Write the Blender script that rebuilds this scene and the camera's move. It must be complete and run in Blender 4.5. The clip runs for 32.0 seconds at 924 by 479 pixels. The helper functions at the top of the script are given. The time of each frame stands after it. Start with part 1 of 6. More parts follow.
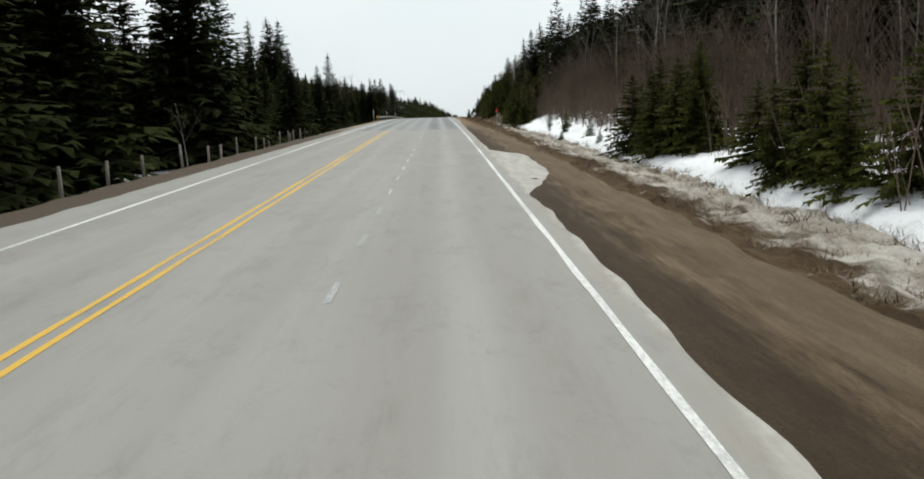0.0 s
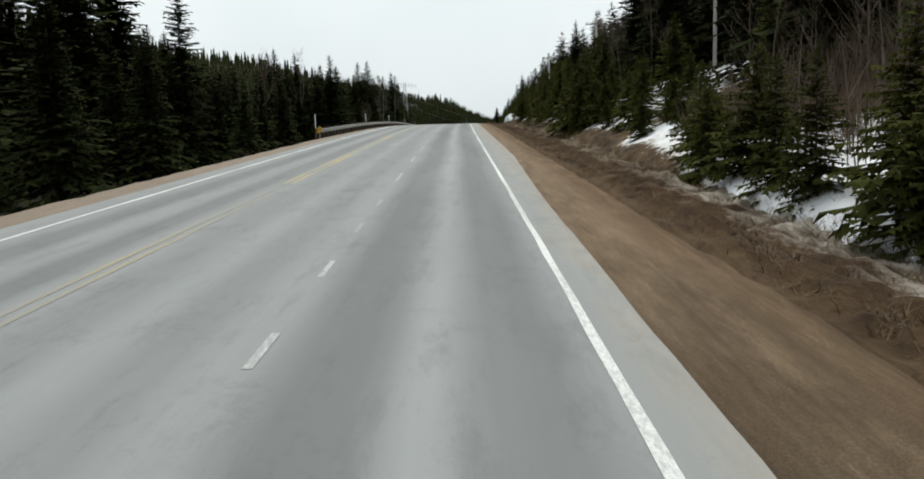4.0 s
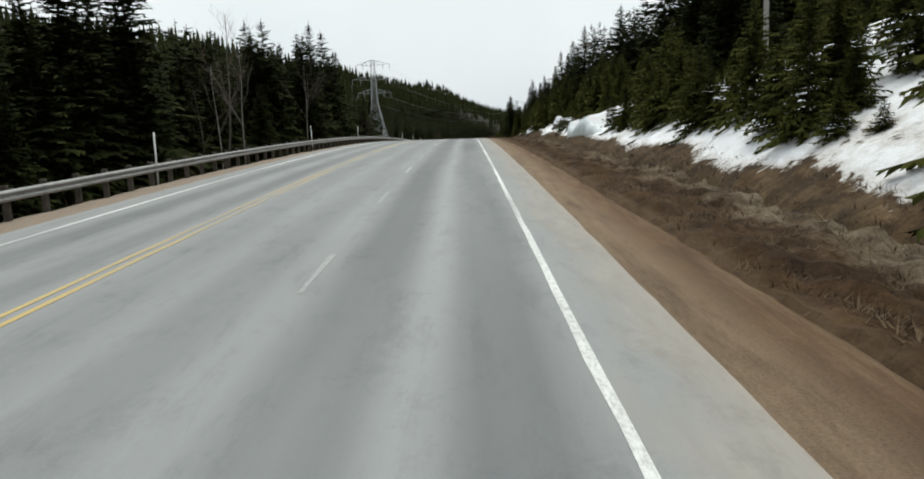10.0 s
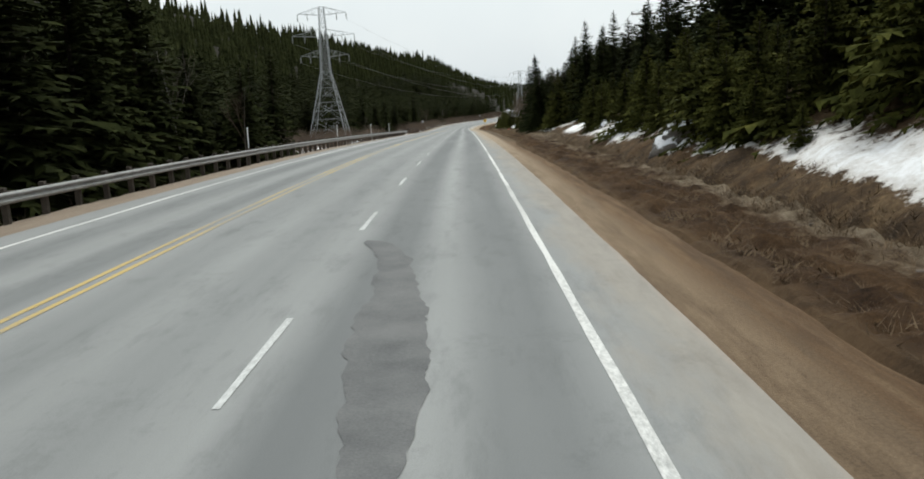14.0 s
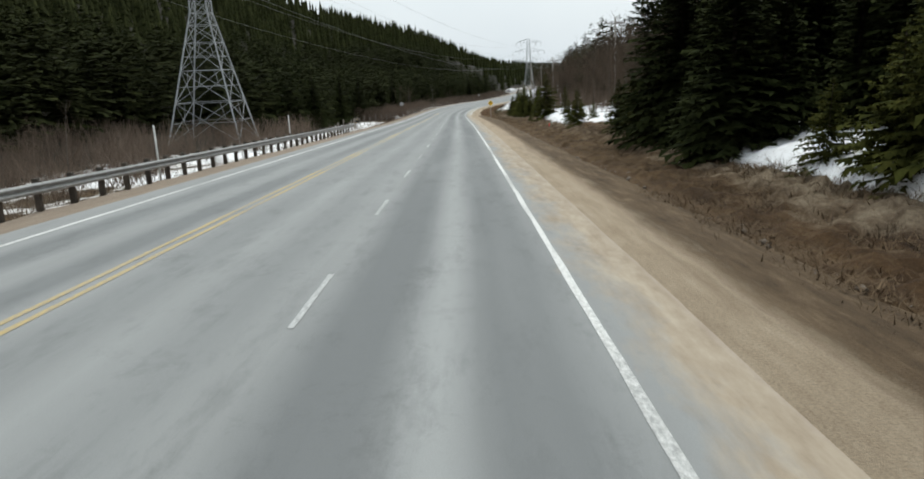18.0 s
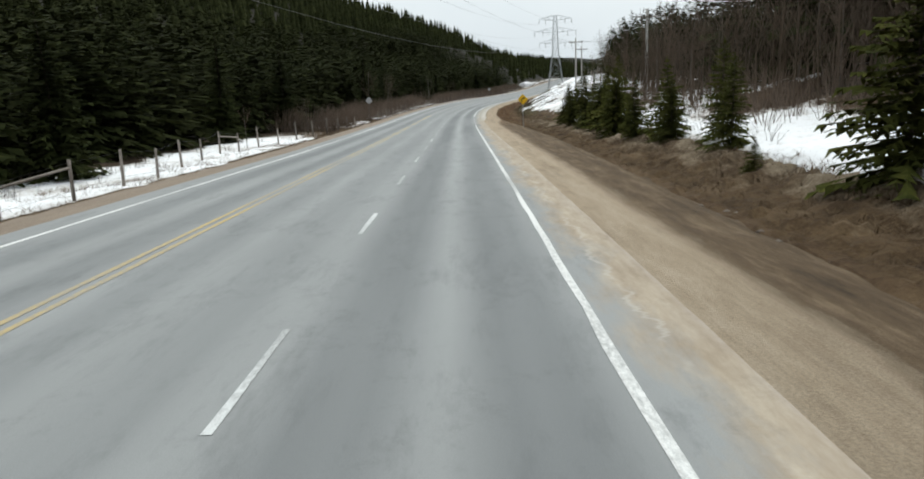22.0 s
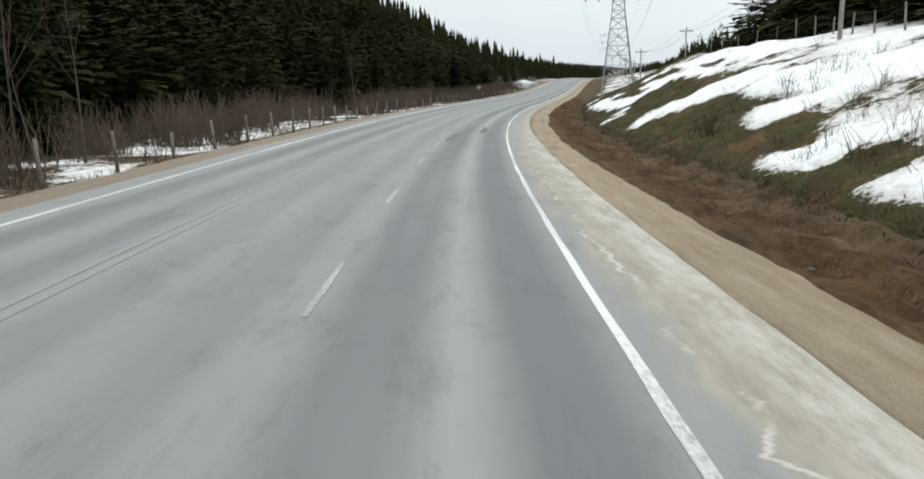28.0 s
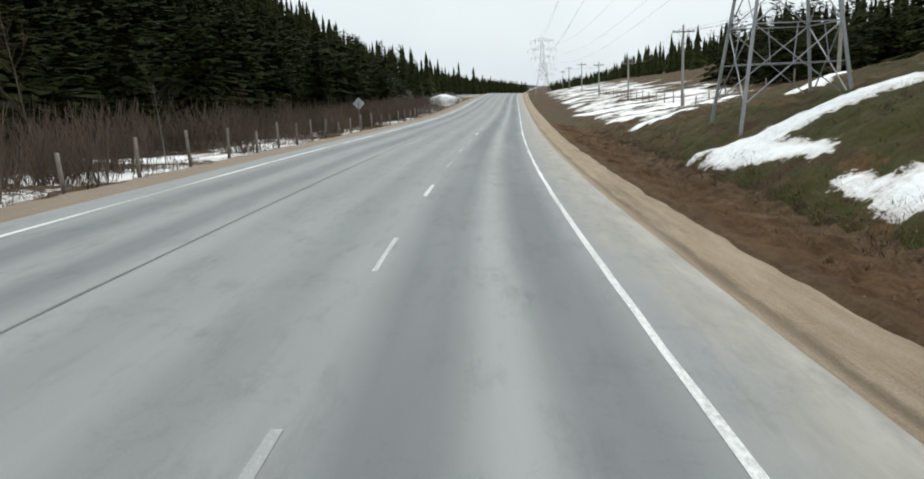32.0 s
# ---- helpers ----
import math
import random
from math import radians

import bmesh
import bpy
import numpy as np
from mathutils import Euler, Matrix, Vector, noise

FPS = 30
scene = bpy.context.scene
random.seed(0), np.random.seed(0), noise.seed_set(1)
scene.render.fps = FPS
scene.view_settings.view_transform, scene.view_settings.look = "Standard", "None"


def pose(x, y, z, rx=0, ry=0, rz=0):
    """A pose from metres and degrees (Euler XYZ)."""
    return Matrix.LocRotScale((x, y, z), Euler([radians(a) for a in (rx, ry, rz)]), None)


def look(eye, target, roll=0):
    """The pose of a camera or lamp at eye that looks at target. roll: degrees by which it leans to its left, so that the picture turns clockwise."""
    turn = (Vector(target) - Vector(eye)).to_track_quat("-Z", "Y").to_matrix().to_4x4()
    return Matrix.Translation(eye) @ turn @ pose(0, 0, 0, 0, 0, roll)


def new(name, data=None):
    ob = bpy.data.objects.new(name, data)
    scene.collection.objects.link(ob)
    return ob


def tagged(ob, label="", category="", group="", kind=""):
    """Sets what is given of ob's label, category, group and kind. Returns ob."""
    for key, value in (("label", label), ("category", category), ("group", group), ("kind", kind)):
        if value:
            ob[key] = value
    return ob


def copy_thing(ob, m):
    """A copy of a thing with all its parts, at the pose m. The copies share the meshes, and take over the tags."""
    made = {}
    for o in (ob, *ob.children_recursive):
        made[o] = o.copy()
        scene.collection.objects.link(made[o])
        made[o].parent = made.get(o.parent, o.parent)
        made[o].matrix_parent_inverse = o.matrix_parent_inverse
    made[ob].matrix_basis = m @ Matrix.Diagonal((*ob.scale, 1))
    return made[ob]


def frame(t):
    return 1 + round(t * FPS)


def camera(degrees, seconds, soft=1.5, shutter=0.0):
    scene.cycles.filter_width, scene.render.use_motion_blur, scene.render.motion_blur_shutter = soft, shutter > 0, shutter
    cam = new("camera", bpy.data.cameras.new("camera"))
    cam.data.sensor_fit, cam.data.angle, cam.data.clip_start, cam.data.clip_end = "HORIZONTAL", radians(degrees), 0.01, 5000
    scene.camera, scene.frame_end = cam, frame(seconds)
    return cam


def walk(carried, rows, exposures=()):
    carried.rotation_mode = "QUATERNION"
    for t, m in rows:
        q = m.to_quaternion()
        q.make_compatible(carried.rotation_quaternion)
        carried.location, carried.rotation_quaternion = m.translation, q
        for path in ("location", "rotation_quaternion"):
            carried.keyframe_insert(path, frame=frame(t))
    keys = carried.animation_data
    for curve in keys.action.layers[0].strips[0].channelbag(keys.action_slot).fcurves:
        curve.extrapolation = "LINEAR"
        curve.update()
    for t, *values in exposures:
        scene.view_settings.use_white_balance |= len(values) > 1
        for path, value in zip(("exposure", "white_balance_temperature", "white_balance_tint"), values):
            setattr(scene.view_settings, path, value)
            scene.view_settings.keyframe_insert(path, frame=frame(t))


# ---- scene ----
SKY_VEIL, SKY_STRENGTH, SUN_STRENGTH = 0.75, 0.088, 1.5
EXPOSE = [(0.0, 0.3, 6500, 3), (14.0, 0.3, 6500, 3), (19.0, 0.3, 6330, 3), (32.0, 0.3, 6330, 3)]
cam = camera(63.21, 32.0, soft=1.8, shutter=0.0)
PATH = [
    (0.0, -1.900, 0.000, 2.583, 81.937, 2.432, -1.379),
    (0.5, -1.784, 11.509, 3.043, 81.849, 2.381, -1.103),
    (1.0, -1.675, 22.211, 3.477, 81.731, 2.330, -0.853),
    (1.5, -1.601, 32.252, 3.885, 81.737, 2.315, -0.573),
    (2.0, -1.533, 41.760, 4.271, 81.728, 2.299, -0.287),
    (2.5, -1.545, 50.848, 4.637, 81.789, 2.276, -0.130),
    (3.0, -1.563, 59.614, 4.986, 81.840, 2.252, 0.033),
    (3.5, -1.572, 68.146, 5.318, 81.805, 2.276, 0.136),
    (4.0, -1.588, 76.514, 5.638, 81.774, 2.300, 0.236),
    (4.5, -1.610, 84.780, 5.951, 81.748, 2.324, 0.334),
    (5.0, -1.638, 92.996, 6.257, 81.726, 2.348, 0.430),
    (5.5, -1.672, 101.203, 6.560, 81.706, 2.372, 0.523),
    (6.0, -1.710, 109.434, 6.860, 81.675, 2.396, 0.593),
    (6.5, -1.790, 117.714, 7.157, 81.677, 2.496, 0.532),
    (7.0, -1.867, 126.064, 7.449, 81.666, 2.596, 0.442),
    (7.5, -1.959, 134.495, 7.734, 81.611, 2.436, 0.341),
    (8.0, -2.040, 143.015, 8.010, 81.538, 2.276, 0.215),
    (8.5, -2.063, 151.628, 8.273, 81.284, 2.161, -0.044),
    (9.0, -2.071, 160.333, 8.520, 81.008, 2.047, -0.309),
    (9.5, -2.042, 169.125, 8.746, 80.923, 2.254, -0.275),
    (10.0, -1.994, 178.000, 8.948, 80.815, 2.461, -0.249),
    (10.5, -2.010, 186.947, 9.122, 80.594, 2.295, -0.429),
    (11.0, -2.010, 195.959, 9.266, 80.375, 2.129, -0.591),
    (11.5, -1.944, 205.023, 9.374, 79.976, 2.242, -0.686),
    (12.0, -1.868, 214.130, 9.445, 79.561, 2.354, -0.764),
    (12.5, -1.787, 223.269, 9.476, 79.416, 2.415, -0.712),
    (13.0, -1.698, 232.429, 9.466, 79.281, 2.475, -0.664),
    (13.5, -1.627, 241.602, 9.413, 79.053, 2.492, -0.733),
    (14.0, -1.546, 250.777, 9.316, 78.798, 2.509, -0.811),
    (14.5, -1.501, 259.948, 9.174, 78.472, 2.431, -0.635),
    (15.0, -1.445, 269.107, 8.986, 78.169, 2.354, -0.452),
    (15.5, -1.304, 278.249, 8.756, 77.944, 2.350, -0.598),
    (16.0, -1.155, 287.372, 8.489, 77.732, 2.346, -0.735),
    (16.5, -1.000, 296.475, 8.189, 77.558, 2.343, -0.861),
    (17.0, -0.840, 305.559, 7.860, 77.414, 2.339, -0.975),
    (17.5, -0.676, 314.625, 7.508, 77.305, 2.336, -1.079),
    (18.0, -0.511, 323.680, 7.141, 77.240, 2.334, -1.172),
    (18.5, -0.348, 332.730, 6.762, 77.143, 2.221, -1.121),
    (19.0, -0.186, 341.782, 6.380, 77.079, 2.109, -1.059),
    (19.5, -0.040, 350.848, 5.995, 77.046, 2.195, -1.081),
    (20.0, 0.101, 359.937, 5.607, 77.014, 2.280, -1.090),
    (20.5, 0.253, 369.062, 5.216, 76.965, 2.343, -0.969),
    (21.0, 0.397, 378.237, 4.823, 76.917, 2.406, -0.836),
    (21.5, 0.560, 387.476, 4.425, 76.950, 2.344, -0.800),
    (22.0, 0.714, 396.794, 4.019, 76.969, 2.282, -0.766),
    (22.5, 0.874, 406.204, 3.604, 77.113, 2.330, -0.690),
    (23.0, 1.025, 415.721, 3.175, 77.237, 2.378, -0.616),
    (23.5, 1.121, 425.358, 2.730, 77.139, 2.351, -0.462),
    (24.0, 1.212, 435.128, 2.272, 77.065, 2.323, -0.329),
    (24.5, 1.270, 445.038, 1.808, 77.188, 2.549, -0.493),
    (25.0, 1.331, 455.098, 1.343, 77.341, 2.775, -0.680),
    (25.5, 1.401, 465.309, 0.878, 77.266, 2.612, -0.843),
    (26.0, 1.493, 475.675, 0.420, 77.229, 2.449, -1.087),
    (26.5, 1.625, 486.190, -0.024, 77.219, 2.287, -1.419),
    (27.0, 1.814, 496.845, -0.448, 77.250, 2.125, -1.840),
    (27.5, 2.080, 507.624, -0.844, 77.289, 1.964, -2.371),
    (28.0, 2.452, 518.504, -1.215, 77.304, 1.802, -3.044),
    (28.5, 3.101, 529.446, -1.568, 77.600, 2.151, -3.610),
    (29.0, 3.905, 540.412, -1.901, 77.880, 2.501, -4.312),
    (29.5, 4.735, 551.362, -2.208, 77.979, 2.225, -4.928),
    (30.0, 5.754, 562.225, -2.496, 78.060, 1.949, -5.631),
    (30.5, 7.003, 572.922, -2.768, 78.044, 2.226, -6.449),
    (31.0, 8.437, 583.369, -3.024, 78.017, 2.503, -7.307),
    (31.5, 9.857, 593.494, -3.255, 78.239, 2.371, -8.598),
    (32.0, 11.371, 603.168, -3.469, 78.455, 2.239, -9.767),
]
walk(cam, [(t, pose(x, y, z, a, b, c)) for t, x, y, z, a, b, c in PATH], exposures=EXPOSE)

# ---- the road's line: metres along it (s), to its right from the edge line (u), up (z) ----
KNOTS = np.arange(-20, 1181, 40.0)
BEND = [-0.183, -0.045, -0.109, -0.092, 0.186, 0.238, 0.084, 0.143, 0.062, -0.016, -0.116, -0.103, 0.073, 0.622, 1.424, 1.963, 1.393, 0.37, -0.065, -0.038, 0.055, 0.172, 0.229, 0.22, 0.186, 0.144, 0.102, 0.062, 0.025, -0.01, -0.044]
RISE = [1.82, 0.27, -0.87, -0.44, -1.74, -3.73, -4.85, -5.58, -3.66, -0.18, -0.1, -1.26, 0.77, 2.85, 1.64, 1, 0.41, 1.65, 2.79, 2.44, 1.03, -0.69, -1.92, -2.36, -2.14, -1.61, -1.04, -0.55, -0.18, 0.11, 0.37]
TILT_S = [0, 120, 240, 340, 440, 520, 580, 640, 720, 1000]
TILT = [-0.0028, 0.0138, 0.0183, 0.017, 0.0267, -0.0034, -0.0242, -0.0277, -0.0105, -0.0067]
LANE_R, LANE_M, LANE_L = 3.491, 3.506, 3.492
FALL_R, FALL_L = -0.0330, 0.0257

GRID = np.arange(-20, 1181, 4.0)


def integrate():
    bend = np.interp(GRID, KNOTS, np.array(BEND) * 1e-3)
    rise = np.interp(GRID, KNOTS, np.array(RISE) * 1e-4)
    psi = np.cumsum(bend) * 4
    psi -= np.interp(0, GRID, psi)
    gr = np.cumsum(rise) * 4
    gr -= np.interp(0, GRID, gr) - 0.04
    line = [np.cumsum(np.sin(psi)) * 4, np.cumsum(np.cos(psi)) * 4, np.cumsum(gr) * 4]
    return [psi] + [a - np.interp(0, GRID, a) for a in line]


PSI, LX, LY, LZ = integrate()
U_D, U_Y, U_L = -LANE_R, -LANE_R - LANE_M, -LANE_R - LANE_M - LANE_L
S0, S1 = -18.0, 1178.0


def heading(s):
    return np.interp(s, GRID, PSI)


def level(s):
    return np.interp(s, GRID, LZ)


def fall(s, u):
    """Height of the pavement's cross-section over the edge line."""
    u = np.clip(u, -13.5, 4.5)
    e = np.interp(s, TILT_S, TILT) * u
    return e + np.where(u >= U_Y, FALL_R * u, FALL_R * U_Y + FALL_L * (U_Y - u))


def flat(s, u):
    """Place in plan of (s, u)."""
    s, u = np.asarray(s, float), np.asarray(u, float)
    c = np.clip(s, S0, S1)
    psi = heading(c)
    mean = np.clip(u, -250, 250)
    x = np.interp(c, GRID, LX) + np.sin(psi) * (s - c) + mean * np.cos(psi) + (u - mean) * 0.9925
    y = np.interp(c, GRID, LY) + np.cos(psi) * (s - c) - mean * np.sin(psi) - (u - mean) * 0.122
    return x, y


def on_road(s, u, dz=0.0):
    x, y = flat(s, u)
    return np.stack(np.broadcast_arrays(x, y, level(s) + fall(s, u) + dz), -1)


def place(s, u, z):
    x, y = flat(s, u)
    return Vector((float(x), float(y), float(z)))


# ---- lie of the land beside the road: heights over the pavement's edge ----
RIGHT_U = [1.4, 3.5, 5.2, 6.6, 9, 12, 15, 20, 35, 80, 200, 500]
RIGHT = {
    -100: [-0.04, -0.2, -0.5, -0.6, -0.1, 0.5, 1.0, 2.0, 7, 28, 60, 70],
    60: [-0.04, -0.2, -0.5, -0.6, -0.1, 0.4, 0.9, 2.0, 7, 28, 60, 70],
    108: [-0.04, -0.2, -0.5, -0.6, 0.2, 1.2, 2.2, 3.2, 9, 28, 60, 70],
    138: [-0.04, -0.2, -0.5, -0.5, 0.7, 2.2, 3.4, 4.6, 10, 30, 60, 70],
    195: [-0.04, -0.2, -0.5, -0.45, 0.8, 2.4, 3.5, 4.6, 10, 30, 60, 70],
    207: [-0.04, -0.2, -0.5, -0.4, 1.0, 3.0, 4.6, 7.0, 14, 32, 60, 70],
    222: [-0.04, -0.2, -0.5, -0.4, 0.9, 2.6, 3.6, 5.0, 11, 30, 60, 70],
    240: [-0.04, -0.2, -0.5, -0.4, 0.9, 2.6, 3.5, 4.4, 10, 30, 60, 70],
    302: [-0.04, -0.2, -0.4, -0.3, 0.9, 2.4, 3.3, 4.2, 9, 26, 50, 60],
    345: [-0.04, -0.2, -0.3, -0.3, 0.3, 0.9, 1.3, 2.0, 4, 14, 40, 50],
    410: [-0.04, -0.2, -0.4, -0.3, 0.4, 0.8, 1.4, 2.8, 7.5, 18, 40, 50],
    476: [-0.04, -0.2, -0.5, -0.6, -0.1, 0.8, 1.5, 2.4, 4.5, 10, 26, 40],
    535: [-0.04, -0.2, -0.6, -0.7, 0.1, 1.3, 2.4, 3.6, 5.6, 10, 22, 40],
    582: [-0.04, -0.2, -0.6, -0.7, 0.3, 1.9, 3.5, 5.6, 8.2, 12, 24, 40],
    620: [-0.04, -0.2, -0.6, -0.8, 0.4, 2.0, 3.6, 5.9, 8.6, 12, 24, 40],
    650: [-0.04, -0.2, -0.6, -0.8, 0.7, 1.9, 2.5, 3.6, 5.4, 9, 24, 40],
    690: [-0.04, -0.2, -0.6, -0.8, -0.5, 0.1, 0.6, 1.4, 3.0, 8, 24, 40],
    800: [-0.04, -0.2, -0.6, -0.8, -0.4, 0.3, 0.8, 1.5, 3.5, 10, 26, 40],
    1300: [-0.04, -0.2, -0.6, -0.8, -0.4, 0.3, 0.8, 1.5, 4, 12, 30, 40],
}
LEFT_U = [11.2, 13.0, 15, 20, 30, 45, 70, 120, 220, 420]
LEFT = {
    -100: [-0.04, -0.25, -0.9, -1.2, -1.6, -1, 0, 4, 16, 30],
    120: [-0.04, -0.25, -1.0, -1.6, -2.2, -2, -1, 6, 22, 40],
    170: [-0.04, -0.25, -1.2, -1.8, -2.2, -2, -1, 14, 44, 70],
    320: [-0.04, -0.25, -1.1, -1.7, -1.8, -0.5, 4, 24, 56, 84],
    380: [-0.04, -0.25, -0.9, -1.2, -1.5, -1, 6, 28, 58, 86],
    420: [-0.04, -0.2, -0.6, -0.8, -0.7, 0, 9, 30, 62, 90],
    500: [-0.04, -0.2, -0.5, -0.5, -0.3, 2, 11, 32, 64, 92],
    700: [-0.04, -0.2, -0.5, -0.5, 0.2, 4, 16, 39, 70, 104],
    860: [-0.04, -0.2, -0.5, -0.5, 0.6, 7, 20, 41, 61, 86],
    1000: [-0.04, -0.2, -0.5, -0.5, 0.3, 3, 9, 20, 34, 60],
    1300: [-0.04, -0.2, -0.5, -0.5, 0.3, 2, 5, 12, 22, 34],
}


def section(table, us, s, d):
    keys = sorted(table)
    rows = np.array([table[k] for k in keys])
    cols = np.stack([np.interp(s, keys, rows[:, j]) for j in range(len(us))], -1)
    d = np.clip(d, us[0], us[-1])
    j = np.clip(np.searchsorted(us, d, side="right") - 1, 0, len(us) - 2)
    w = (d - np.array(us)[j]) / (np.array(us)[j + 1] - np.array(us)[j])
    i = np.arange(len(d))
    return cols[i, j] * (1 - w) + cols[i, j + 1] * w


def wave(x, y, size, seed=0.0):
    return noise.noise(Vector((x / size + seed, y / size - seed, seed * 1.7)))


def land(s, u):
    """Height of the ground at (s, u), one point or many."""
    s, u = np.atleast_1d(np.asarray(s, float)), np.atleast_1d(np.asarray(u, float))
    s, u = np.broadcast_arrays(s, u)
    side = np.where(u > 0, section(RIGHT, RIGHT_U, s, u), section(LEFT, LEFT_U, s, -u))
    z = level(s) + fall(s, u) + np.where((u > -11.4) & (u < 1.5), -0.12, side)
    x, y = flat(s, u)
    out = np.empty(len(z))
    for i in range(len(z)):
        off = max(u[i] - 5.0, -13.6 - u[i], 0.0)
        rough = min(off / 3.5, 1.0)
        far = min(max(off - 25, 0) / 100.0, 1.0)
        out[i] = z[i] + rough * (0.32 * wave(x[i], y[i], 5.5, 3.1) + 0.16 * wave(x[i], y[i], 1.7, 8.2) + 0.1 * wave(x[i], y[i], 0.8, 1.2)) \
            + far * (6 * wave(x[i], y[i], 150, 5.0) + 3 * wave(x[i], y[i], 45, 2.0)) \
            + 54 * math.exp(-((x[i] + 70) / 100) ** 2 - ((y[i] - 1560) / 230) ** 2)
    return out


def ground_at(s, u):
    return float(land(s, u)[0])


# ---- world and light: a bright overcast afternoon ----
world = bpy.data.worlds.new("overcast_sky")
scene.world = world
world.use_nodes = True
wn, wl = world.node_tree.nodes, world.node_tree.links
wn.clear()
w_sky = wn.new("ShaderNodeTexSky")
w_sky.sky_type, w_sky.sun_disc = "NISHITA", False
w_sky.sun_elevation, w_sky.sun_rotation = radians(62), radians(20)
w_sky.air_density, w_sky.dust_density = 1.6, 4.0
w_hsv = wn.new("ShaderNodeHueSaturation")
w_hsv.inputs["Saturation"].default_value = 0.4
w_mix = wn.new("ShaderNodeMix")
w_mix.data_type = "RGBA"
w_mix.inputs[0].default_value = SKY_VEIL
w_cloud = wn.new("ShaderNodeTexNoise")
w_cloud.inputs["Scale"].default_value, w_cloud.inputs["Detail"].default_value = 2.2, 5.0
w_at = wn.new("ShaderNodeTexCoord")
wl.new(w_at.outputs["Generated"], w_cloud.inputs["Vector"])
w_ramp = wn.new("ShaderNodeValToRGB")
for w_el, w_pos, w_col in zip(w_ramp.color_ramp.elements, (0.35, 0.65), ((0.85, 0.89, 0.96, 1), (1.0, 1.02, 1.07, 1))):
    w_el.position, w_el.color = w_pos, w_col
wl.new(w_cloud.outputs["Fac"], w_ramp.inputs[0])
w_gain = wn.new("ShaderNodeVectorMath")
w_gain.operation = "SCALE"
w_gain.inputs["Scale"].default_value = 10.0
wl.new(w_ramp.outputs[0], w_gain.inputs[0])
wl.new(w_gain.outputs[0], w_mix.inputs[7])
w_bg = wn.new("ShaderNodeBackground")
w_bg.inputs["Strength"].default_value = SKY_STRENGTH
w_out = wn.new("ShaderNodeOutputWorld")
wl.new(w_sky.outputs[0], w_hsv.inputs["Color"])
wl.new(w_hsv.outputs[0], w_mix.inputs[6])
wl.new(w_mix.outputs[2], w_bg.inputs["Color"])
wl.new(w_bg.outputs[0], w_out.inputs["Surface"])
sun = new("sun", bpy.data.lights.new("sun", "SUN"))
sun.data.energy, sun.data.angle, sun.data.color = SUN_STRENGTH, radians(30), (1.0, 0.97, 0.92)
sun.matrix_world = look((0, 0, 0), (-16, -44, -88))


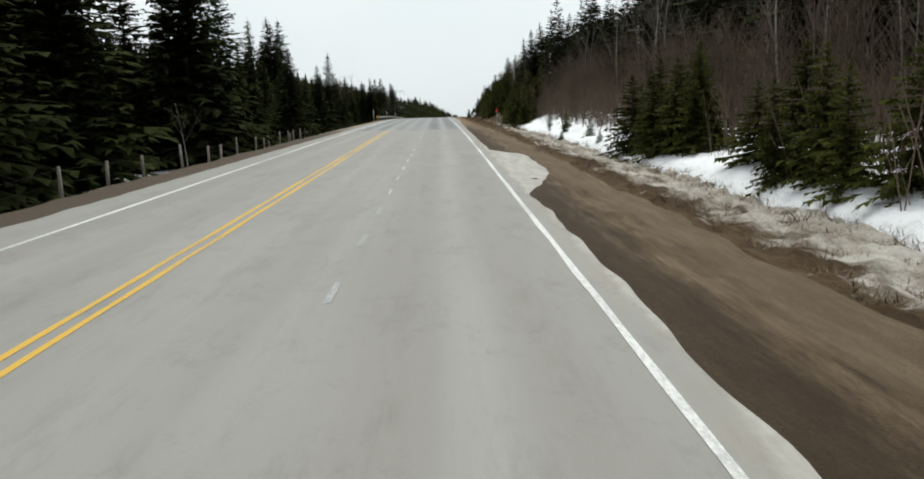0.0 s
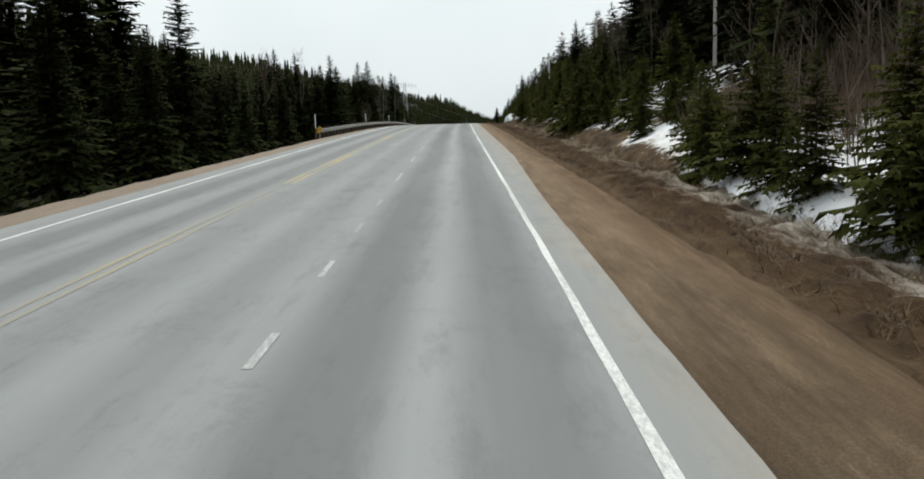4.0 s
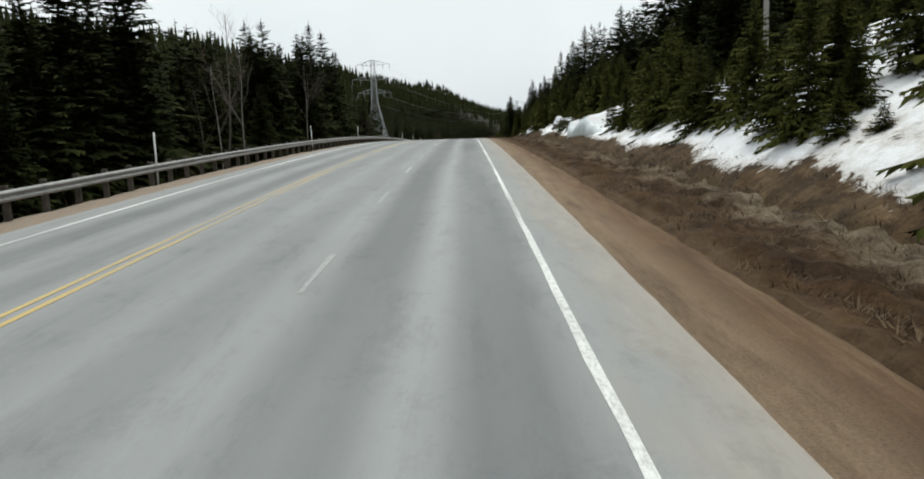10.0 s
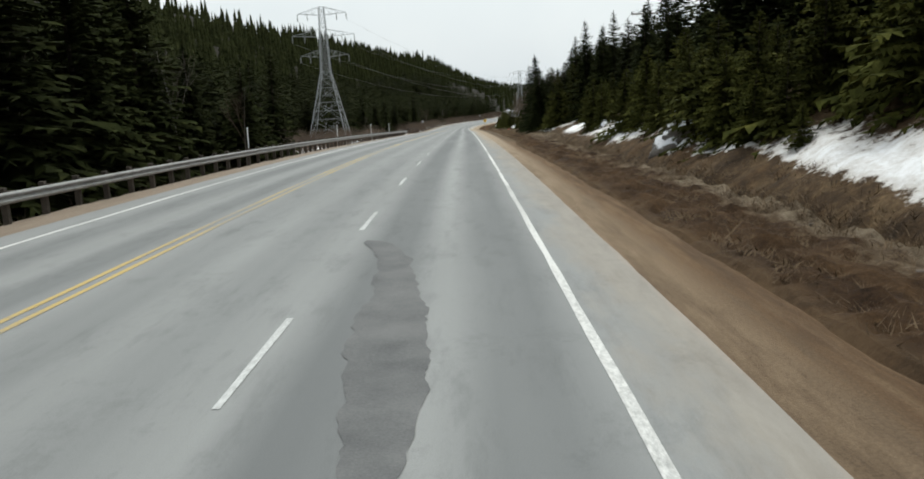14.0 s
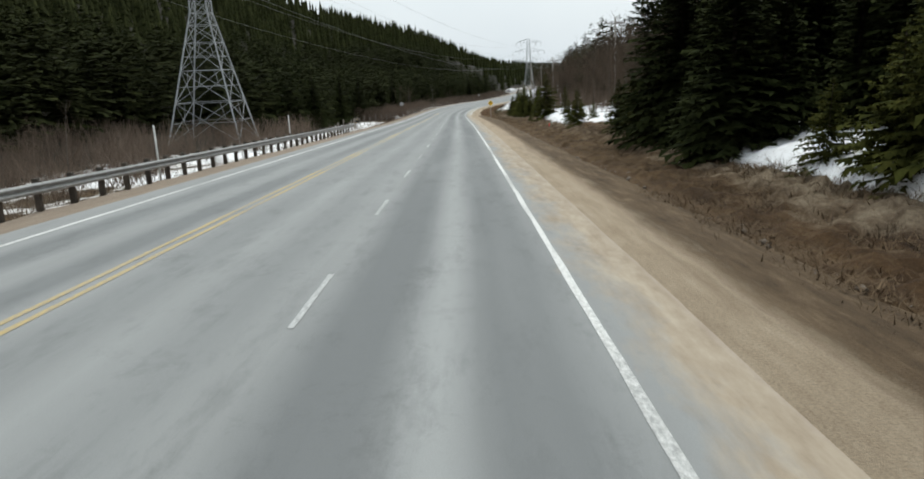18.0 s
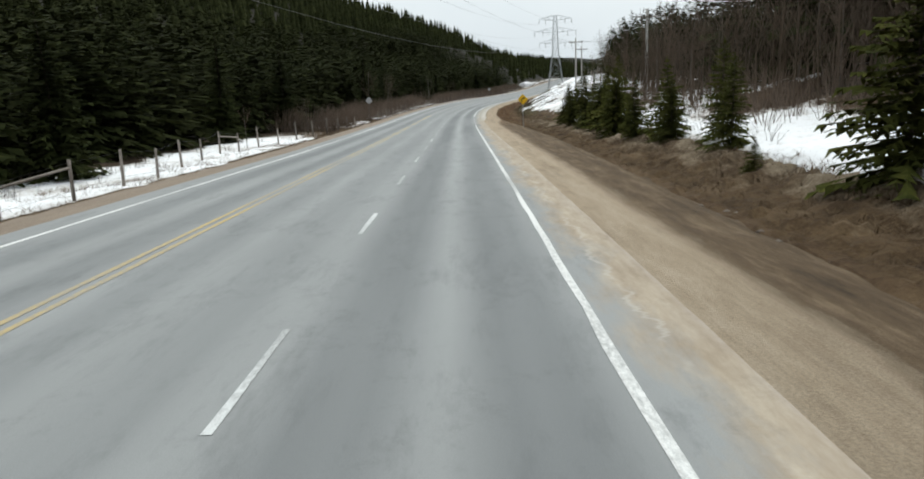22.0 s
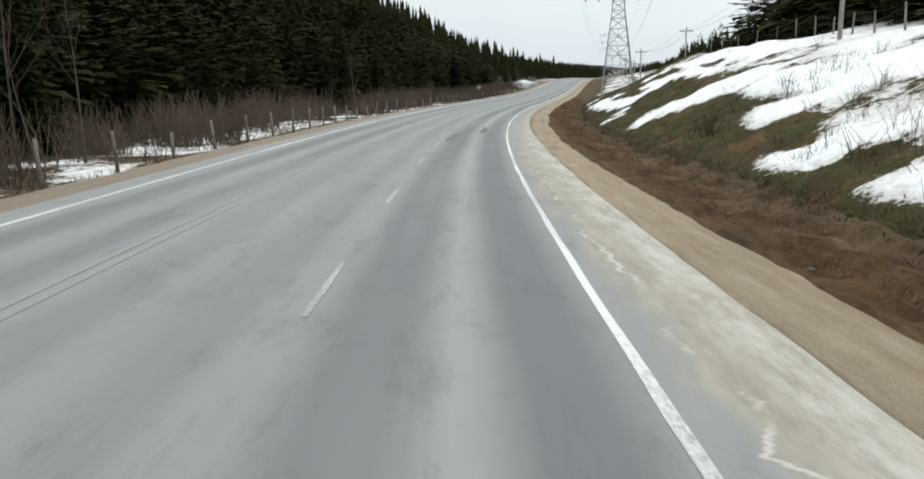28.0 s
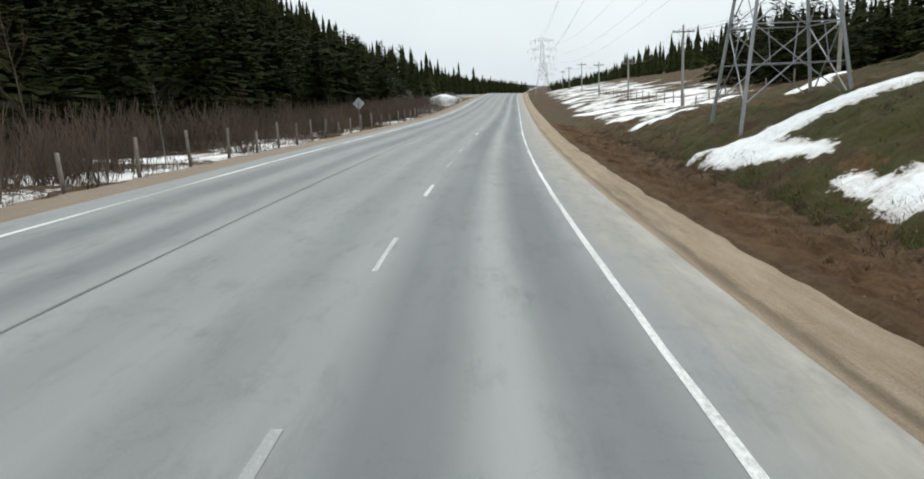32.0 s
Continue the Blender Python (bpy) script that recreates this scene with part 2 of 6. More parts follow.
# ---- materials ----
class Mat:
    """A small builder for a node material."""

    def __init__(self, name, rough=0.9, metal=0.0, spec=0.3):
        self.m = bpy.data.materials.new(name)
        self.m.use_nodes = True
        self.n, self.l = self.m.node_tree.nodes, self.m.node_tree.links
        self.b = self.n["Principled BSDF"]
        self.b.inputs["Roughness"].default_value = rough
        self.b.inputs["Metallic"].default_value = metal
        self.b.inputs["Specular IOR Level"].default_value = spec
        self.geo = self.n.new("ShaderNodeNewGeometry")

    def put(self, node, key, v):
        if hasattr(v, "is_output"):
            self.l.new(v, node.inputs[key])
        else:
            node.inputs[key].default_value = v

    def noise(self, scale, detail=4.0, rough=0.6, vec=None, stretch=None):
        t = self.n.new("ShaderNodeTexNoise")
        t.inputs["Scale"].default_value, t.inputs["Detail"].default_value, t.inputs["Roughness"].default_value = scale, detail, rough
        v = vec if vec is not None else self.geo.outputs["Position"]
        if stretch:
            mp = self.n.new("ShaderNodeMapping")
            mp.inputs["Scale"].default_value = stretch
            self.l.new(v, mp.inputs["Vector"])
            v = mp.outputs[0]
        self.l.new(v, t.inputs["Vector"])
        return t.outputs["Fac"]

    def ramp(self, v, *stops):
        r = self.n.new("ShaderNodeValToRGB")
        e = r.color_ramp.elements
        while len(e) < len(stops):
            e.new(0.5)
        for el, (pos, col) in zip(e, stops):
            el.position = pos
            el.color = (*col, 1) if isinstance(col, (tuple, list)) else (col, col, col, 1)
        self.l.new(v, r.inputs[0])
        return r.outputs[0]

    def mix(self, f, a, b, how="MIX"):
        x = self.n.new("ShaderNodeMix")
        x.data_type, x.blend_type = "RGBA", how
        for k, v in ((0, f), (6, a), (7, b)):
            if isinstance(v, tuple):
                v = (*v, 1) if len(v) == 3 else v
            self.put(x, k, v)
        return x.outputs[2]

    def math(self, op, a, b=0.0, c=0.0):
        x = self.n.new("ShaderNodeMath")
        x.operation = op
        for k, v in enumerate((a, b, c)):
            self.put(x, k, v)
        return x.outputs[0]

    def random(self):
        return self.n.new("ShaderNodeObjectInfo").outputs["Random"]

    def attr(self, name):
        x = self.n.new("ShaderNodeAttribute")
        x.attribute_name = name
        return x.outputs["Fac"]

    def uv(self):
        x = self.n.new("ShaderNodeUVMap")
        x.uv_map = "along"
        sep = self.n.new("ShaderNodeSeparateXYZ")
        self.l.new(x.outputs[0], sep.inputs[0])
        return x.outputs[0], sep.outputs[0], sep.outputs[1]

    def color(self, v):
        self.put(self.b, "Base Color", (*v, 1) if isinstance(v, tuple) else v)
        return self

    def bump(self, v, strength=0.4, distance=0.02):
        x = self.n.new("ShaderNodeBump")
        x.inputs["Strength"].default_value, x.inputs["Distance"].default_value = strength, distance
        self.l.new(v, x.inputs["Height"])
        self.l.new(x.outputs[0], self.b.inputs["Normal"])
        return self


def speckled(name, dark, light, scale=6.0, rough=0.9, metal=0.0, spec=0.3, fine=60.0, bump=0.3, per_object=0.0):
    m = Mat(name, rough, metal, spec)
    big = m.ramp(m.noise(scale, 5), (0.3, dark), (0.7, light))
    c = m.mix(0.35, big, m.ramp(m.noise(fine, 3), (0.3, dark), (0.75, light)))
    if per_object:
        c = m.mix(1.0, c, m.ramp(m.random(), (0.0, 1 - per_object), (1.0, 1 + per_object)), "MULTIPLY")
    return m.color(c).bump(m.noise(fine, 4), bump, 0.01).m


def salt_band(m, vec, u, s, c):
    """Pale dried salt and sand on the paved shoulder: a blotchy outer band and thin wandering tide lines."""
    amount = m.ramp(m.math("DIVIDE", s, 700.0), (0.47, 0.0), (0.52, 0.3), (0.68, 0.3), (0.73, 0.85), (0.78, 0.75), (0.82, 0.4), (0.87, 0.3))
    warped = m.math("ADD", u, m.math("MULTIPLY", m.math("SUBTRACT", m.noise(0.8, 5, 0.7, vec, (1, 0.35, 1)), 0.5), 1.1))
    band = m.math("MULTIPLY", m.ramp(m.math("SUBTRACT", warped, 0.6), (0.3, 0.0), (0.7, 0.85)), m.ramp(m.noise(1.3, 6, 0.75, vec, (1.5, 0.3, 1)), (0.42, 0.1), (0.58, 1.0)))
    centre = m.math("ADD", m.math("MULTIPLY", m.noise(0.4, 6, 0.72, vec, (0.15, 1, 1)), 1.5), -0.1)
    tide = m.ramp(m.math("ABSOLUTE", m.math("SUBTRACT", u, centre)), (0.015, 0.9), (0.06, 0.0))
    tide = m.math("MULTIPLY", tide, m.ramp(m.noise(0.5, 4, 0.6, vec), (0.44, 0.0), (0.52, 1.0)))
    tide = m.math("MULTIPLY", tide, m.ramp(m.math("DIVIDE", s, 700.0), (0.765, 1.0), (0.785, 0.1)))
    return m.mix(m.math("MULTIPLY", m.math("MAXIMUM", band, tide), amount), c, (0.56, 0.52, 0.475))


def asphalt(name, base, track, wheel=0.6, crust=False):
    m = Mat(name, 0.82, 0.0, 0.35)
    vec, u, s = m.uv()
    grain = m.noise(90, 4, 0.7, vec)
    streak = m.noise(1.0, 5, 0.6, vec, (1.6, 0.05, 1))
    blot = m.noise(0.35, 5, 0.6, vec, (1.0, 0.35, 1))
    c = m.mix(0.5, m.ramp(streak, (0.3, tuple(v * 0.86 for v in base)), (0.7, tuple(v * 1.12 for v in base))),
              m.ramp(blot, (0.3, tuple(v * 0.88 for v in base)), (0.72, tuple(v * 1.1 for v in base))))
    sway = m.math("ADD", u, m.math("MULTIPLY", m.math("SUBTRACT", m.noise(0.25, 3, 0.6, vec, (0.2, 0.3, 1)), 0.5), 0.35))
    total = None
    for centre, half, weight in ((-2.62, 0.62, 1.0), (-0.82, 0.62, 1.0), (-6.1, 0.5, 0.4), (-4.5, 0.5, 0.45), (-9.5, 0.5, 0.9), (-7.8, 0.45, 0.85)):
        d = m.math("ABSOLUTE", m.math("ADD", sway, -centre))
        near = m.ramp(d, (half * 0.45, weight), (half * 1.35, 0.0))
        total = near if total is None else m.mix(1.0, total, near, "LIGHTEN")
    strength = m.math("MULTIPLY", m.math("MULTIPLY", total, wheel), m.ramp(m.noise(0.5, 3, 0.5, vec, (1, 0.08, 1)), (0.3, 0.55), (0.6, 1.0)))
    c = m.mix(strength, c, track)
    pale = m.ramp(m.math("ABSOLUTE", m.math("ADD", sway, 1.72)), (0.08, 1.0), (0.42, 0.0))
    pale = m.math("MULTIPLY", pale, m.ramp(m.noise(0.4, 4, 0.6, vec, (1, 0.12, 1)), (0.35, 0.1), (0.65, 0.6)))
    c = m.mix(m.math("MULTIPLY", pale, wheel), c, tuple(v * 1.28 for v in base))
    c = m.mix(m.math("MULTIPLY", m.ramp(m.noise(1.7, 6, 0.75, vec, (1.0, 0.22, 1)), (0.52, 0.0), (0.68, 1.0)), 0.3), c, tuple(v * 0.6 for v in track))
    c = m.mix(0.5, c, m.ramp(grain, (0.25, 0.65), (0.75, 1.35)), "MULTIPLY")
    amount = m.ramp(m.math("DIVIDE", s, 700.0), (0.0, 0.5), (0.12, 0.35), (0.43, 0.42), (0.47, 1.0), (0.68, 1.0), (0.78, 1.0), (0.84, 0.55))
    drift = m.math("ADD", u, m.math("MULTIPLY", m.math("SUBTRACT", m.noise(0.9, 6, 0.7, vec, (1, 0.3, 1)), 0.5), 2.2))
    dust = m.math("MULTIPLY", m.ramp(drift, (0.1, 0.0), (0.75, 1.0)), amount)
    silt = m.noise(2.0, 5, 0.7, vec, (1.5, 0.3, 1))
    sand = m.ramp(silt, (0.35, (0.27, 0.212, 0.15)), (0.65, (0.4, 0.335, 0.255)))
    grey = m.ramp(silt, (0.35, (0.27, 0.245, 0.202)), (0.65, (0.37, 0.342, 0.288)))
    c = m.mix(dust, c, m.mix(m.ramp(m.math("DIVIDE", s, 700.0), (0.68, 0.0), (0.73, 0.9)), sand, grey))
    if crust:
        rim = m.math("ADD", u, m.math("MULTIPLY", m.math("SUBTRACT", m.noise(0.5, 6, 0.7, vec, (1, 0.6, 1)), 0.5), 1.3))
        c = m.mix(m.ramp(rim, (0.38, 0.0), (0.55, 0.8)), c, m.ramp(m.noise(1.6, 6, 0.72, vec, (1.4, 0.25, 1)), (0.35, (0.31, 0.292, 0.262)), (0.65, (0.47, 0.452, 0.42))))
    else:
        rim = m.math("SUBTRACT", m.math("ADD", u, m.math("MULTIPLY", m.math("SUBTRACT", m.noise(1.4, 6, 0.75, vec, (1, 0.5, 1)), 0.5), 0.35)), 0.6)
        c = m.mix(m.math("MULTIPLY", m.ramp(rim, (0.5, 0.0), (0.6, 0.55)), m.ramp(m.math("DIVIDE", s, 700.0), (0.68, 1.0), (0.72, 0.0))), c, (0.36, 0.3, 0.25))
    c = salt_band(m, vec, u, s, c)
    crack = m.noise(0.8, 8, 0.85, vec, (1.0, 0.7, 1))
    c = m.mix(0.5, c, m.ramp(crack, (0.36, 0.72), (0.46, 1.0), (0.62, 1.0), (0.7, 1.14)), "MULTIPLY")
    return m.color(c).bump(grain, 0.35, 0.006).m


def paint(name, col, base, worn=0.5, vary=0.0):
    m = Mat(name, 0.7, 0.0, 0.3)
    vec, u, s = m.uv()
    chips = m.mix(0.5, m.noise(6, 6, 0.75, vec, (3, 1, 1)), m.noise(0.12, 2, 0.5, vec))
    if vary:
        chips = m.math("SUBTRACT", chips, m.math("MULTIPLY", m.math("POWER", m.random(), 2.0), vary))
    f = m.ramp(chips, (worn - 0.08, 1.0), (worn + 0.08, 0.0))
    c = m.mix(m.math("MULTIPLY", f, 0.85), col, base)
    c = m.mix(0.4, c, m.ramp(m.noise(40, 3, 0.6, vec), (0.3, 0.75), (0.7, 1.1)), "MULTIPLY")
    return m.color(c).bump(chips, 0.2, 0.003).m


M_ASPHALT = asphalt("grey_asphalt", (0.258, 0.263, 0.26), (0.143, 0.149, 0.151), 0.92)
M_OLD = asphalt("old_bleached_asphalt", (0.285, 0.275, 0.255), (0.235, 0.218, 0.198), 0.55, True)
M_WHITE = paint("worn_white_line_paint", (0.7, 0.7, 0.68), (0.25, 0.25, 0.245), 0.46)
M_DASH = paint("worn_white_dash_paint", (0.6, 0.61, 0.6), (0.26, 0.26, 0.255), 0.515, 0.13)
M_YELLOW = paint("yellow_line_paint", (0.62, 0.38, 0.06), (0.26, 0.24, 0.2), 0.42)
M_FAINT = paint("almost_gone_white_paint", (0.48, 0.48, 0.47), (0.25, 0.25, 0.245), 0.6)
M_GHOST = paint("almost_gone_line_paint", (0.36, 0.31, 0.21), (0.26, 0.26, 0.255), 0.73)
M_SEAM = paint("pale_sand_filled_seam", (0.43, 0.39, 0.31), (0.3, 0.29, 0.26), 0.5)
M_TRACE = paint("yellow_line_remnants", (0.46, 0.35, 0.15), (0.25, 0.25, 0.245), 0.555)
M_PALE_YELLOW = paint("worn_yellow_line_paint", (0.5, 0.37, 0.14), (0.26, 0.255, 0.24), 0.515)


def gravel():
    m = Mat("sandy_gravel", 0.95, 0, 0.2)
    vec, u, s = m.uv()
    ruts = m.noise(1.0, 6, 0.72, vec, (2.0, 0.1, 1))
    clumps = m.noise(1.3, 7, 0.78, vec, (1.5, 0.3, 1))
    tone = m.mix(0.6, ruts, clumps)
    brown = m.ramp(tone, (0.36, (0.062, 0.036, 0.019)), (0.5, (0.135, 0.082, 0.044)), (0.64, (0.205, 0.138, 0.08)))
    mud = m.ramp(tone, (0.38, (0.034, 0.022, 0.012)), (0.5, (0.088, 0.059, 0.033)), (0.63, (0.175, 0.125, 0.077)))
    brown = m.mix(m.ramp(m.math("DIVIDE", s, 700.0), (0.1, 0.85), (0.13, 0.0), (0.44, 0.0), (0.47, 0.9), (0.68, 0.9), (0.71, 0.0)), brown, mud)
    sand = m.ramp(tone, (0.34, (0.25, 0.19, 0.13)), (0.5, (0.345, 0.275, 0.195)), (0.66, (0.43, 0.355, 0.27)))
    along = m.math("DIVIDE", s, 700.0)
    f = m.ramp(along, (0.1, 0.05), (0.13, 0.2), (0.37, 0.3), (0.47, 0.95), (0.66, 0.95), (0.76, 0.85))
    edge = m.ramp(along, (0.43, 0.2), (0.475, 0.225), (0.69, 0.27), (0.73, 0.42))
    outer = m.math("SUBTRACT", m.math("ADD", m.math("MULTIPLY", u, 0.1), m.math("MULTIPLY", m.math("SUBTRACT", tone, 0.5), 0.25)), edge)
    f = m.math("MULTIPLY", f, m.ramp(m.math("ADD", outer, 0.5), (0.48, 1.0), (0.525, 0.06)))
    side = m.math("LESS_THAN", u, -5.0)
    f = m.mix(side, f, (0.75, 0.75, 0.75))
    c = m.mix(f, brown, sand)
    c = m.mix(m.math("MULTIPLY", side, 0.6), c, (0.23, 0.188, 0.155))
    line = m.math("ABSOLUTE", m.math("ADD", m.math("SUBTRACT", u, 1.75), m.math("MULTIPLY", m.math("SUBTRACT", clumps, 0.5), 0.5)))
    c = m.mix(m.math("MULTIPLY", m.ramp(line, (0.03, 0.5), (0.16, 0.0)), m.ramp(along, (0.70, 0.0), (0.73, 1.0))), c, (0.1, 0.07, 0.05))
    wet = m.ramp(m.noise(0.6, 6, 0.75, vec, (1.6, 0.09, 1)), (0.52, 0.0), (0.66, 0.6))
    c = m.mix(m.math("MULTIPLY", wet, m.ramp(u, (0.0, 0.2), (1.0, 1.0))), c, m.mix(0.5, c, (0.06, 0.045, 0.033)))
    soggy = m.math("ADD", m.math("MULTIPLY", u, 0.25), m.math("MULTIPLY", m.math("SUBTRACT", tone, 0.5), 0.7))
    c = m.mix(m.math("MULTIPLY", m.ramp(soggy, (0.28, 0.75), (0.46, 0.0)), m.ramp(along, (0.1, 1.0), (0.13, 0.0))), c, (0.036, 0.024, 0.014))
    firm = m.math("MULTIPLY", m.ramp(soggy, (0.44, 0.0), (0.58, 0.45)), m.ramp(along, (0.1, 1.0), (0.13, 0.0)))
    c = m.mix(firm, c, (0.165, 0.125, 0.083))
    peb = m.noise(28, 6, 0.8, vec)
    c = m.mix(0.7, c, m.ramp(peb, (0.28, 0.45), (0.5, 1.0), (0.74, 1.6)), "MULTIPLY")
    return m.color(c).bump(m.mix(0.5, peb, m.noise(4, 5, 0.7, vec)), 1.0, 0.05).m


def turf_mat():
    m = Mat("matted_brown_bank_turf", 0.95, 0, 0.15)
    vec, u, s = m.uv()
    clumps = m.noise(0.7, 6, 0.7, vec, (1, 0.6, 1))
    tone = m.mix(0.45, m.mix(0.5, m.noise(3.2, 8, 0.8, vec, (1, 0.8, 1)), m.noise(12, 5, 0.78, vec)), clumps)
    litter = m.ramp(tone, (0.38, (0.012, 0.006, 0.003)), (0.47, (0.04, 0.021, 0.009)), (0.56, (0.08, 0.045, 0.02)), (0.68, (0.17, 0.108, 0.055)))
    straw = m.ramp(tone, (0.36, (0.024, 0.015, 0.008)), (0.49, (0.078, 0.05, 0.025)), (0.68, (0.19, 0.132, 0.073)))
    heath = m.ramp(tone, (0.38, (0.026, 0.013, 0.005)), (0.5, (0.085, 0.046, 0.02)), (0.68, (0.17, 0.105, 0.052)))
    along = m.math("DIVIDE", s, 700.0)
    c = m.mix(m.ramp(along, (0.1, 0.75), (0.15, 0.0), (0.47, 0.0), (0.51, 0.8), (0.68, 0.8)), litter, straw)
    c = m.mix(m.ramp(along, (0.69, 0.0), (0.73, 1.0)), c, heath)
    # bleached grass flattened by the snow, grey slush where the bank is low
    reach = m.math("ADD", m.math("MULTIPLY", u, 0.1), m.math("MULTIPLY", m.math("SUBTRACT", clumps, 0.5), 0.7))
    edge = m.ramp(along, (0.1, 0.51), (0.15, 0.6), (0.47, 0.62), (0.52, 0.76), (0.68, 0.76), (0.73, 0.62))
    band = m.ramp(m.math("ADD", m.math("SUBTRACT", reach, edge), 0.5), (0.44, 0.0), (0.58, 1.0))
    pale = m.ramp(tone, (0.38, (0.085, 0.062, 0.04)), (0.52, (0.235, 0.19, 0.135)), (0.66, (0.38, 0.325, 0.25)))
    slush = m.ramp(tone, (0.36, (0.2, 0.165, 0.125)), (0.48, (0.4, 0.355, 0.3)), (0.62, (0.66, 0.63, 0.59)))
    pale = m.mix(m.ramp(along, (0.12, 1.0), (0.16, 0.0)), pale, slush)
    c = m.mix(m.math("MULTIPLY", band, m.ramp(along, (0.12, 0.95), (0.16, 0.7), (0.68, 0.7), (0.73, 0.2))), c, pale)
    # the gravel's mud runs out among the first clods
    foot = m.math("ADD", m.attr("inner"), m.math("MULTIPLY", m.math("SUBTRACT", tone, 0.5), 2.4))
    dirt = m.ramp(tone, (0.36, (0.034, 0.021, 0.011)), (0.5, (0.098, 0.062, 0.034)), (0.66, (0.17, 0.115, 0.066)))
    c = m.mix(m.ramp(foot, (0.25, 0.9), (0.7, 0.0)), c, dirt)
    return m.color(c).bump(m.mix(0.5, m.noise(14, 6, 0.8, vec), m.noise(4, 5, 0.7, vec)), 1.0, 0.09).m


def ground_mat():
    m = Mat("shade_dark_forest_floor_grass_and_snow", 0.95, 0, 0.2)
    grass = m.ramp(m.noise(1.1, 7, 0.75), (0.3, (0.02, 0.013, 0.008)), (0.5, (0.068, 0.042, 0.021)), (0.72, (0.165, 0.112, 0.06)))
    moss = m.ramp(m.noise(0.5, 5, 0.7), (0.38, (0.0, 0.0, 0.0)), (0.54, (1, 1, 1)))
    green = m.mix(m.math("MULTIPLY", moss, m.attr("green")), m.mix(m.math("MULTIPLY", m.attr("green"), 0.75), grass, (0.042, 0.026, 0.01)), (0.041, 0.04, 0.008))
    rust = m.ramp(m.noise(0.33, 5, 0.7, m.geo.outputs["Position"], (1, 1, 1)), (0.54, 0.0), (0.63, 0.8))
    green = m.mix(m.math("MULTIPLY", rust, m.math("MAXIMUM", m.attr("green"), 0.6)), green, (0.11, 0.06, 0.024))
    # forest floor darkened to near black: shade under the trees put in its colour
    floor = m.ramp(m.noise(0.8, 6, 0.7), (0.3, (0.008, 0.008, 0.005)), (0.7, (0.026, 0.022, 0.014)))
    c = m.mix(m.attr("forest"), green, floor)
    c = m.mix(0.55, c, m.ramp(m.noise(14, 5, 0.8), (0.25, 0.45), (0.75, 1.55)), "MULTIPLY")
    c = m.mix(0.6, c, m.ramp(m.noise(3.4, 6, 0.75), (0.32, 0.5), (0.68, 1.5)), "MULTIPLY")
    snow_c = m.mix(0.55, (0.88, 0.885, 0.9), m.ramp(m.noise(2.5, 6, 0.7), (0.28, (0.52, 0.49, 0.46)), (0.5, (0.9, 0.905, 0.92))))
    snow_c = m.mix(m.ramp(m.noise(7, 6, 0.8), (0.6, 0.0), (0.7, 0.55)), snow_c, (0.2, 0.16, 0.12))
    broad = m.ramp(m.noise(0.14, 2, 0.5), (0.36, 0.0), (0.64, 1.0))
    ragged = m.ramp(m.noise(0.55, 7, 0.72), (0.3, 0.0), (0.7, 1.0))
    fine = m.ramp(m.noise(3.2, 5, 0.7), (0.25, 0.0), (0.75, 1.0))
    blend = m.math("ADD", m.math("MULTIPLY", broad, 0.48), m.math("ADD", m.math("MULTIPLY", ragged, 0.38), m.math("MULTIPLY", fine, 0.34)))
    edge = m.math("ADD", m.attr("snow"), m.math("MULTIPLY", m.math("SUBTRACT", blend, 0.6), 0.95))
    snow_c = m.mix(m.ramp(edge, (0.5, 0.6), (0.78, 0.0)), snow_c, (0.4, 0.345, 0.285))
    c = m.mix(m.ramp(edge, (0.46, 0.0), (0.54, 1.0)), c, snow_c)
    return m.color(c).bump(m.mix(0.5, m.noise(9, 6, 0.75), m.noise(1.2, 4)), 0.9, 0.08).m


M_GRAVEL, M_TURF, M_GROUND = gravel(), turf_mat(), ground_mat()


def needles(name, a, b, c):
    m = Mat(name, 0.95, 0, 0.04)
    v = m.ramp(m.noise(1.6, 4, 0.7), (0.3, a), (0.55, b), (0.8, c))
    isl = m.geo.outputs["Random Per Island"]
    v = m.mix(0.8, v, m.ramp(isl, (0.0, 0.72), (1.0, 1.3)), "MULTIPLY")
    v = m.mix(1.0, v, m.ramp(m.random(), (0.0, 0.7), (1.0, 1.3)), "MULTIPLY")
    return m.color(v).m


M_SPRUCE = needles("spruce_needles", (0.013, 0.017, 0.006), (0.026, 0.031, 0.01), (0.05, 0.053, 0.017))
M_YOUNG = needles("young_fir_needles", (0.022, 0.026, 0.007), (0.056, 0.059, 0.014), (0.125, 0.116, 0.03))
M_FAR = needles("distant_conifer_needles", (0.014, 0.017, 0.007), (0.028, 0.032, 0.011), (0.055, 0.057, 0.02))
M_BARK = speckled("dark_spruce_bark", (0.03, 0.024, 0.018), (0.09, 0.07, 0.055), 5)
M_GREYBARK = speckled("grey_bare_bark", (0.06, 0.05, 0.04), (0.17, 0.145, 0.12), 4)
M_BIRCH = speckled("pale_birch_bark", (0.12, 0.11, 0.1), (0.34, 0.32, 0.29), 5)
M_TWIG = speckled("reddish_brown_twigs", (0.03, 0.02, 0.014), (0.085, 0.057, 0.041), 3)
M_DRY = speckled("dry_grass_stems", (0.045, 0.028, 0.015), (0.2, 0.138, 0.08), 0.9)
